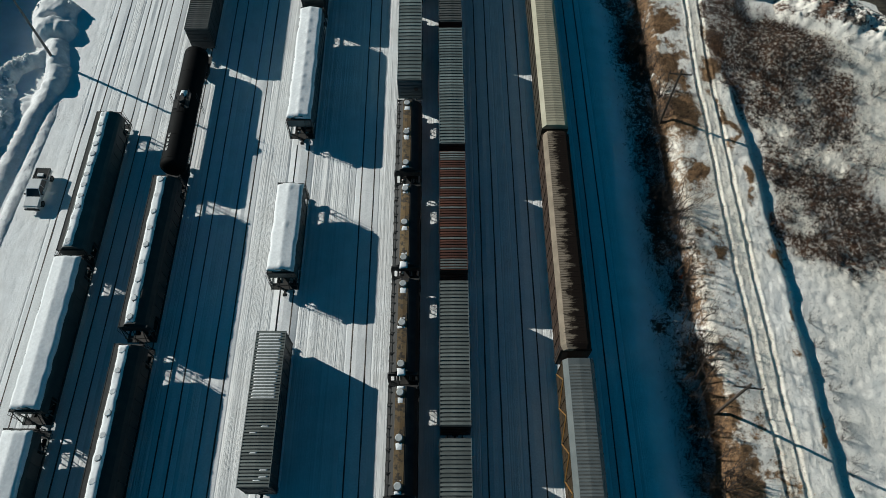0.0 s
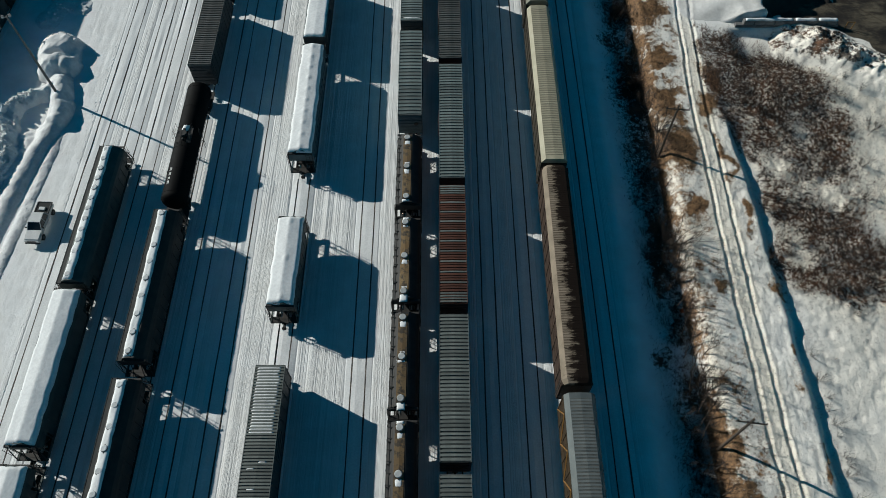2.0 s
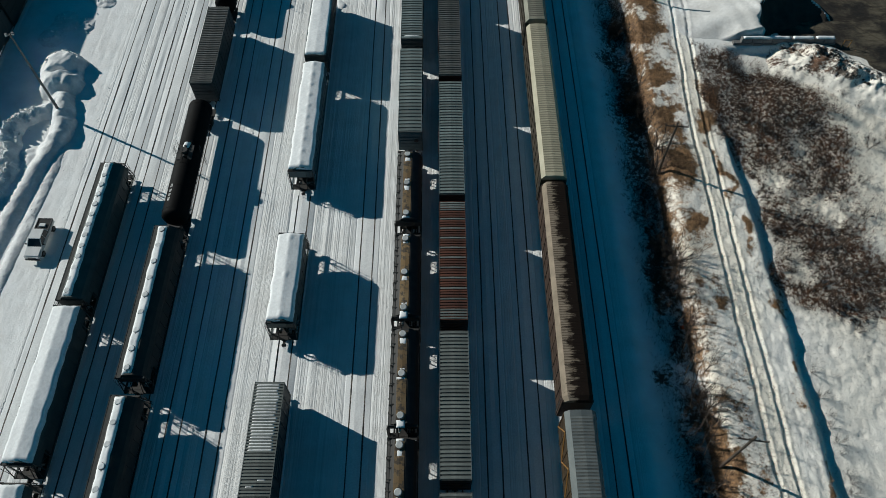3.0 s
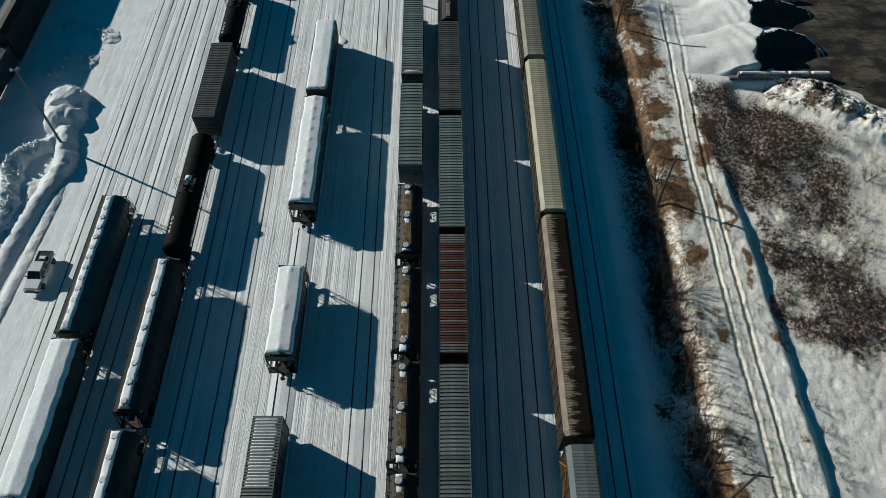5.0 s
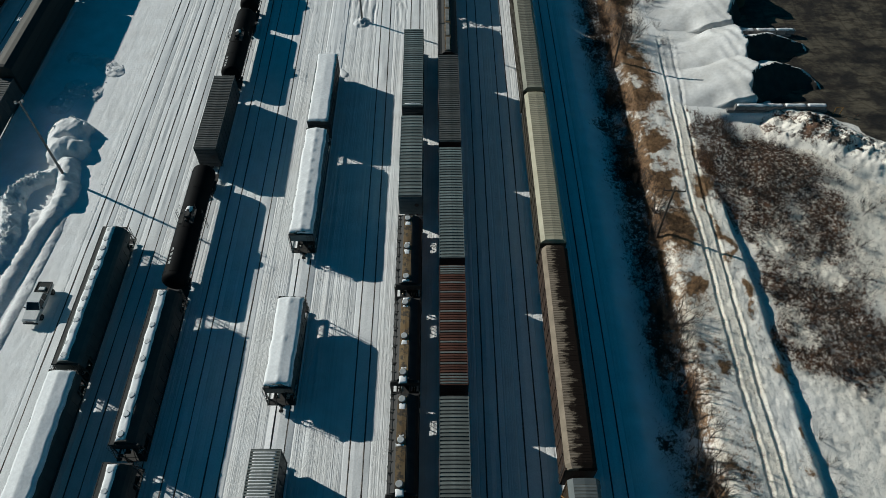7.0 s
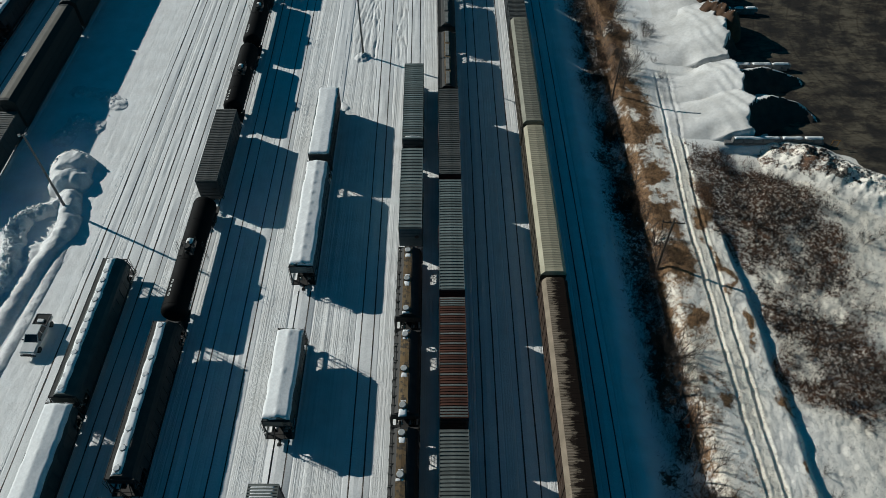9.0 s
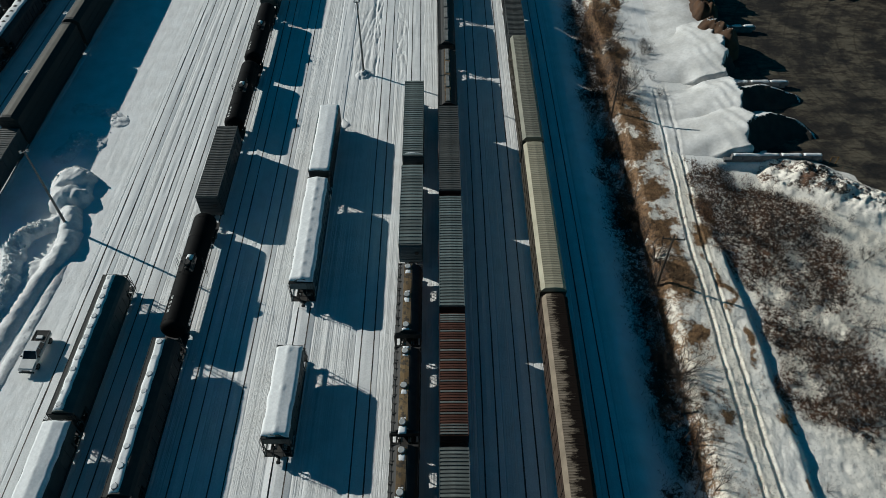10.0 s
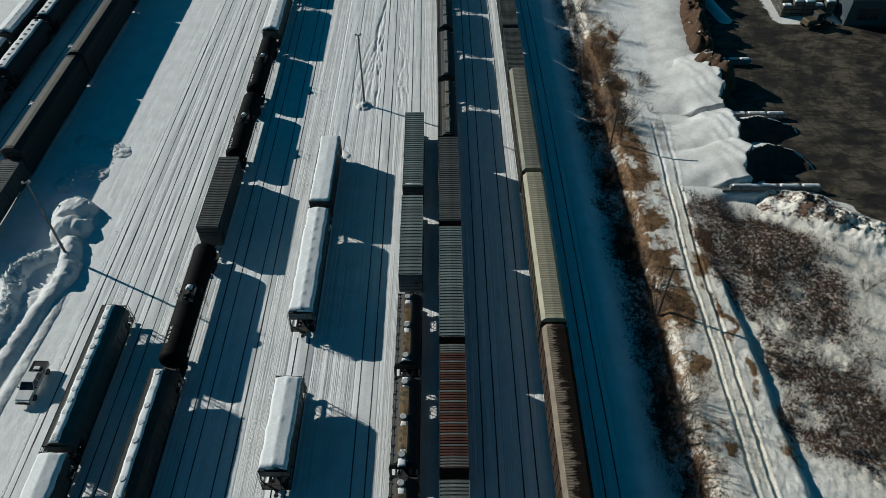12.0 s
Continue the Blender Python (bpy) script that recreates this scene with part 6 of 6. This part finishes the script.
def tube(bm, pts, r0, r1, n=6):
    """One tapering stem through a line of points."""
    rows = []
    for k, p in enumerate(pts):
        r = r0 + (r1 - r0) * k / (len(pts) - 1)
        rows.append([bm.verts.new((p.x + r * math.cos(2 * math.pi * i / n), p.y + r * math.sin(2 * math.pi * i / n), p.z)) for i in range(n)])
    for a, b in zip(rows, rows[1:]):
        for i in range(n):
            bm.faces.new((a[i], a[(i + 1) % n], b[(i + 1) % n], b[i]))
    bm.faces.new(rows[0][::-1])
    bm.faces.new(rows[-1])


def slim_sapling(x, y, h, seed):
    """A tall thin stem with a few steep twigs."""
    rng = random.Random(seed)
    t = tagged(new("slim_sapling"), "tall thin leafless sapling on the edge of the bank", "sapling", "bare saplings on the bank")
    t.matrix_world = pose(x, y, float(ground_z(x, y)))
    p, way = Vector((0, 0, -0.3)), Vector((rng.uniform(-0.1, 0.2), rng.uniform(-0.05, 0.35), 1)).normalized()
    stem, twigs, line = bm_new(), bm_new(), [p]
    for k in range(6):
        p = p + way * (h / 6)
        line.append(p)
        way = (way + Vector((rng.uniform(-1, 1), rng.uniform(-1, 1), 0)) * 0.09).normalized()
        for _ in range(2 if k > 1 else 0):
            a = rng.uniform(0, 6.28)
            grow(twigs, p, (way + Vector((math.cos(a), math.sin(a), 0.2)) * 0.55).normalized(), h * rng.uniform(0.16, 0.3), 0.024, 1, rng, 0.4)
    tube(stem, line, 0.075, 0.02)
    part("trunk", stem, M["bark"], t)
    part("crown", twigs, M["bark"], t)


def spreading_tree(x, y, h, seed):
    """A larger leafless tree of several crooked limbs from the foot of the bank."""
    rng = random.Random(seed)
    t = tagged(new("bare_tree"), "dark spreading leafless tree at the foot of the bank", "tree")
    t.matrix_world = pose(x, y, float(ground_z(x, y)))
    bm = bm_new()
    rod(bm, (0, 0, -0.4), (0.05, 0, h * 0.18), 0.13, 8, 0.10)
    part("trunk", bm, M["bark"], t)
    for k in range(9):
        a = k * 0.7 + rng.uniform(-0.3, 0.3)
        bm = bm_new()
        grow(bm, Vector((0.03, 0, h * (0.08 + 0.012 * k))), Vector((math.cos(a) * 0.75, math.sin(a) * 0.75, 0.9)).normalized(), h * rng.uniform(0.6, 0.85), 0.06, 2, rng, 0.4)
        part("limb", bm, M["bark"], t)


def shrub(h, seed, stems=9):
    rng = random.Random(seed)
    t = tagged(new("bare_shrub"), "tangled leafless brown shrub on the bank", "shrub", "bare shrubs")
    bm = bm_new()
    for k in range(stems):
        a = rng.uniform(0, 6.28)
        rr = rng.uniform(0, 0.3)
        grow(bm, Vector((math.cos(a) * rr, math.sin(a) * rr, -0.1)), Vector((math.cos(a) * 0.55, math.sin(a) * 0.55, 1)).normalized(), h * rng.uniform(0.7, 1.1), 0.022, 2, rng, 0.45)
    part("crown", bm, M["bark"], t)
    return t


def plant(src, x, y, s, rng):
    return copy_thing(src, pose(x, y, float(ground_z(x, y)), 0, 0, rng.uniform(0, 360)) @ Matrix.Scale(s, 4))


rng = random.Random(5)
saplings = [bare_tree(4.2, 1), bare_tree(3.4, 2), bare_tree(5.0, 3)]
shrubs = [shrub(1.7, 11), shrub(2.3, 12, 12), shrub(1.3, 13, 8)]
for o, (x, y) in zip(saplings, ((27.8, 59.5), (28.0, 27.8), (27.5, 41.0))):
    o.matrix_world = pose(x, y, float(ground_z(x, y)))
for o, (x, y) in zip(shrubs, ((27.9, 45.0), (27.2, 42.8), (28.4, 16.0))):
    o.matrix_world = pose(x, y, float(ground_z(x, y)))
spreading_tree(27.6, 44.6, 4.6, 21)
spreading_tree(27.9, 26.0, 3.6, 22)
spreading_tree(27.8, 12.5, 3.4, 23)
spreading_tree(28.6, 62.5, 3.0, 24)
for x, y in ((27.6, 42.0), (27.4, 40.2), (27.6, 34.9), (28.6, 30.5), (28.2, 26.4), (27.9, 22.6), (28.1, 18.5), (28.0, 14.2), (27.9, 12.4), (28.3, 24.5), (28.0, 36.5), (29.6, 95.5), (30.5, 122), (27.9, 59.0), (31.2, 129), (32.5, 107)):
    plant(saplings[rng.randrange(3)], x, y, rng.uniform(0.65, 1.0), rng)
for k, (x, y, h) in enumerate(((27.5, 35.1, 3.4), (27.6, 31.7, 3.6), (27.8, 27.9, 3.0), (27.6, 26.8, 3.4), (27.3, 24.7, 2.6), (27.0, 22.6, 3.6), (27.2, 41.9, 4.4), (27.1, 40.3, 4.0), (27.3, 39.6, 5.2),
                               (27.4, 59.2, 3.8), (27.6, 18.2, 3.2), (27.7, 15.6, 3.0), (27.6, 13.4, 3.4), (26.8, 33.0, 6.2), (26.6, 30.4, 7.0), (27.0, 28.6, 6.6), (26.4, 26.0, 7.2), (26.9, 24.0, 6.4),
                               (26.7, 36.6, 5.8), (26.8, 21.0, 6.8), (27.2, 44.2, 5.0), (28.0, 53.0, 3.0), (27.9, 66.0, 3.2), (28.1, 74.5, 3.0))):
    slim_sapling(x, y, h, 300 + k)
for i in range(110):
    y = 10 + i * 1.25 + rng.uniform(-0.8, 0.8)
    plant(shrubs[rng.randrange(3)], min(26.0 + rng.gauss(0, 1.2), 27.3), y, rng.uniform(0.4, 0.8), rng)
for i in range(230):
    x, y = rng.uniform(38.5, 60), rng.uniform(34, 80)
    if rng.random() < float(brush_mask(np.array([x]), np.array([y]))[0]) * 1.3:
        plant(shrubs[rng.randrange(3)], x, y, rng.uniform(0.3, 0.75), rng)
# shrubs added along the ditch edge to throw long shadow streaks over the field
for y in (12.5, 14.0, 15.2, 17.4, 18.6, 19.4, 21.5, 22.6, 24.2, 25.8, 27.6, 30.5):
    plant(shrubs[rng.randrange(3)], rng.uniform(40.4, 41.2), y, rng.uniform(0.4, 0.65), rng)
for i in range(26):
    plant(shrubs[rng.randrange(3)], rng.uniform(46, 64), rng.uniform(58, 76), rng.uniform(0.25, 0.5), rng)
for i in range(9):
    plant(shrubs[rng.randrange(3)], 36.0 + rng.gauss(0, 0.9), 109 + rng.gauss(0, 3.5), rng.uniform(0.4, 0.85), rng)
for i in range(30):
    plant(shrubs[rng.randrange(3)], 28.5 + 6 * rng.random() ** 1.5, rng.uniform(95, 146), rng.uniform(0.6, 1.3), rng)

# ---- dead grass and brush: too many stems to count ----


def straw(name, c1, c2):
    m = bpy.data.materials.new(name)
    m.use_nodes = True
    n, l = m.node_tree.nodes, m.node_tree.links
    g = n.new("ShaderNodeNewGeometry")
    r = n.new("ShaderNodeValToRGB")
    r.color_ramp.elements[0].color, r.color_ramp.elements[1].color = (*c1, 1), (*c2, 1)
    l.new(g.outputs["Random Per Island"], r.inputs[0])
    l.new(r.outputs[0], n["Principled BSDF"].inputs["Base Color"])
    n["Principled BSDF"].inputs["Roughness"].default_value = 0.9
    return m


def stems(name, count, box4, density, lo, hi, width, mat, label, seed, lean=0.6):
    """Thin upright blades scattered by a density function."""
    g = np.random.default_rng(seed)
    x0, x1, y0, y1 = box4
    x, y = g.uniform(x0, x1, count * 4), g.uniform(y0, y1, count * 4)
    ok = g.uniform(0, 1, count * 4) < density(x, y)
    x, y = x[ok][:count], y[ok][:count]
    n = len(x)
    z = ground_z(x, y) - 0.03
    a, ln = g.uniform(0, 2 * np.pi, n), g.uniform(lo, hi, n)
    le, b = lean * g.uniform(0.1, 1, n), g.uniform(0, 2 * np.pi, n)
    w = width * g.uniform(0.6, 1.3, n)
    base = np.stack([x, y, z], -1)
    side = np.stack([np.cos(a) * w, np.sin(a) * w, 0 * a], -1)
    tip = base + np.stack([np.cos(b) * le * ln, np.sin(b) * le * ln, ln * np.sqrt(1 - np.minimum(le, 0.95) ** 2)], -1)
    mid = base * 0.45 + tip * 0.55 + np.stack([0 * a, 0 * a, 0.08 * ln], -1)
    v = np.stack([base - side, base + side, mid + side * 0.7, tip, mid - side * 0.7], 1).reshape(-1, 3)
    f = (np.arange(n)[:, None] * 5 + np.arange(5)[None]).tolist()
    me = bpy.data.meshes.new(name)
    me.from_pydata(v.tolist(), [], f)
    me.materials.append(mat)
    tagged(new(name, me), label, "grass" if "grass" in name else "brush", kind="stuff")


stems("dead_grass", 15000, (28, 40, 8, 135), lambda x, y: grass_mask(x, y) ** 1.3 * 0.8, 0.2, 0.65, 0.02, straw("straw", (0.14, 0.08, 0.035), (0.44, 0.29, 0.15)), "tufts of orange-brown dead grass poking through snow", 1)
stems("dry_brush", 26000, (36, 62, 30, 82), lambda x, y: np.where(x < 36, 0, brush_mask(x, y) ** 1.3) + 0.006, 0.3, 0.9, 0.02, straw("twig", (0.03, 0.02, 0.014), (0.22, 0.115, 0.06)), "dense dark brown brush and dead weeds over patchy snow", 2)
stems("bank_brush", 48000, (22.8, 31, 8, 150), lambda x, y: np.exp(-((x - 26.8) / np.where(x < 26.8, 2.0, 1.2)) ** 2) * np.clip(2.8 * fbm(x * 0.35, y * 0.2, 99) - 0.85, 0.04, 1), 0.25, 1.0, 0.017, straw("bank_twig", (0.012, 0.011, 0.010), (0.05, 0.036, 0.024)), "dark dead brush along the foot of the bank", 3)


# ---- wind drifts beside the snowed-in cars ----
for q, r, h in (
                ([(-18.2, 91.0), (-16.5, 91.6), (-15.6, 90.6)], 0.7, 0.25),):
    xs, yv = [p[0] for p in q], [p[1] for p in q]
    heap("snow_drift", min(xs) - 1.2, max(xs) + 1.2, min(yv) - 1.2, max(yv) + 1.2, 0.15, lambda x, y: ridge(x, y, q, r, h) * (0.5 + 0.9 * fbm(x * 0.8, y * 0.4, 97)), M["snow"], "low wind-blown snow drift beside a standing car", "snow drift")
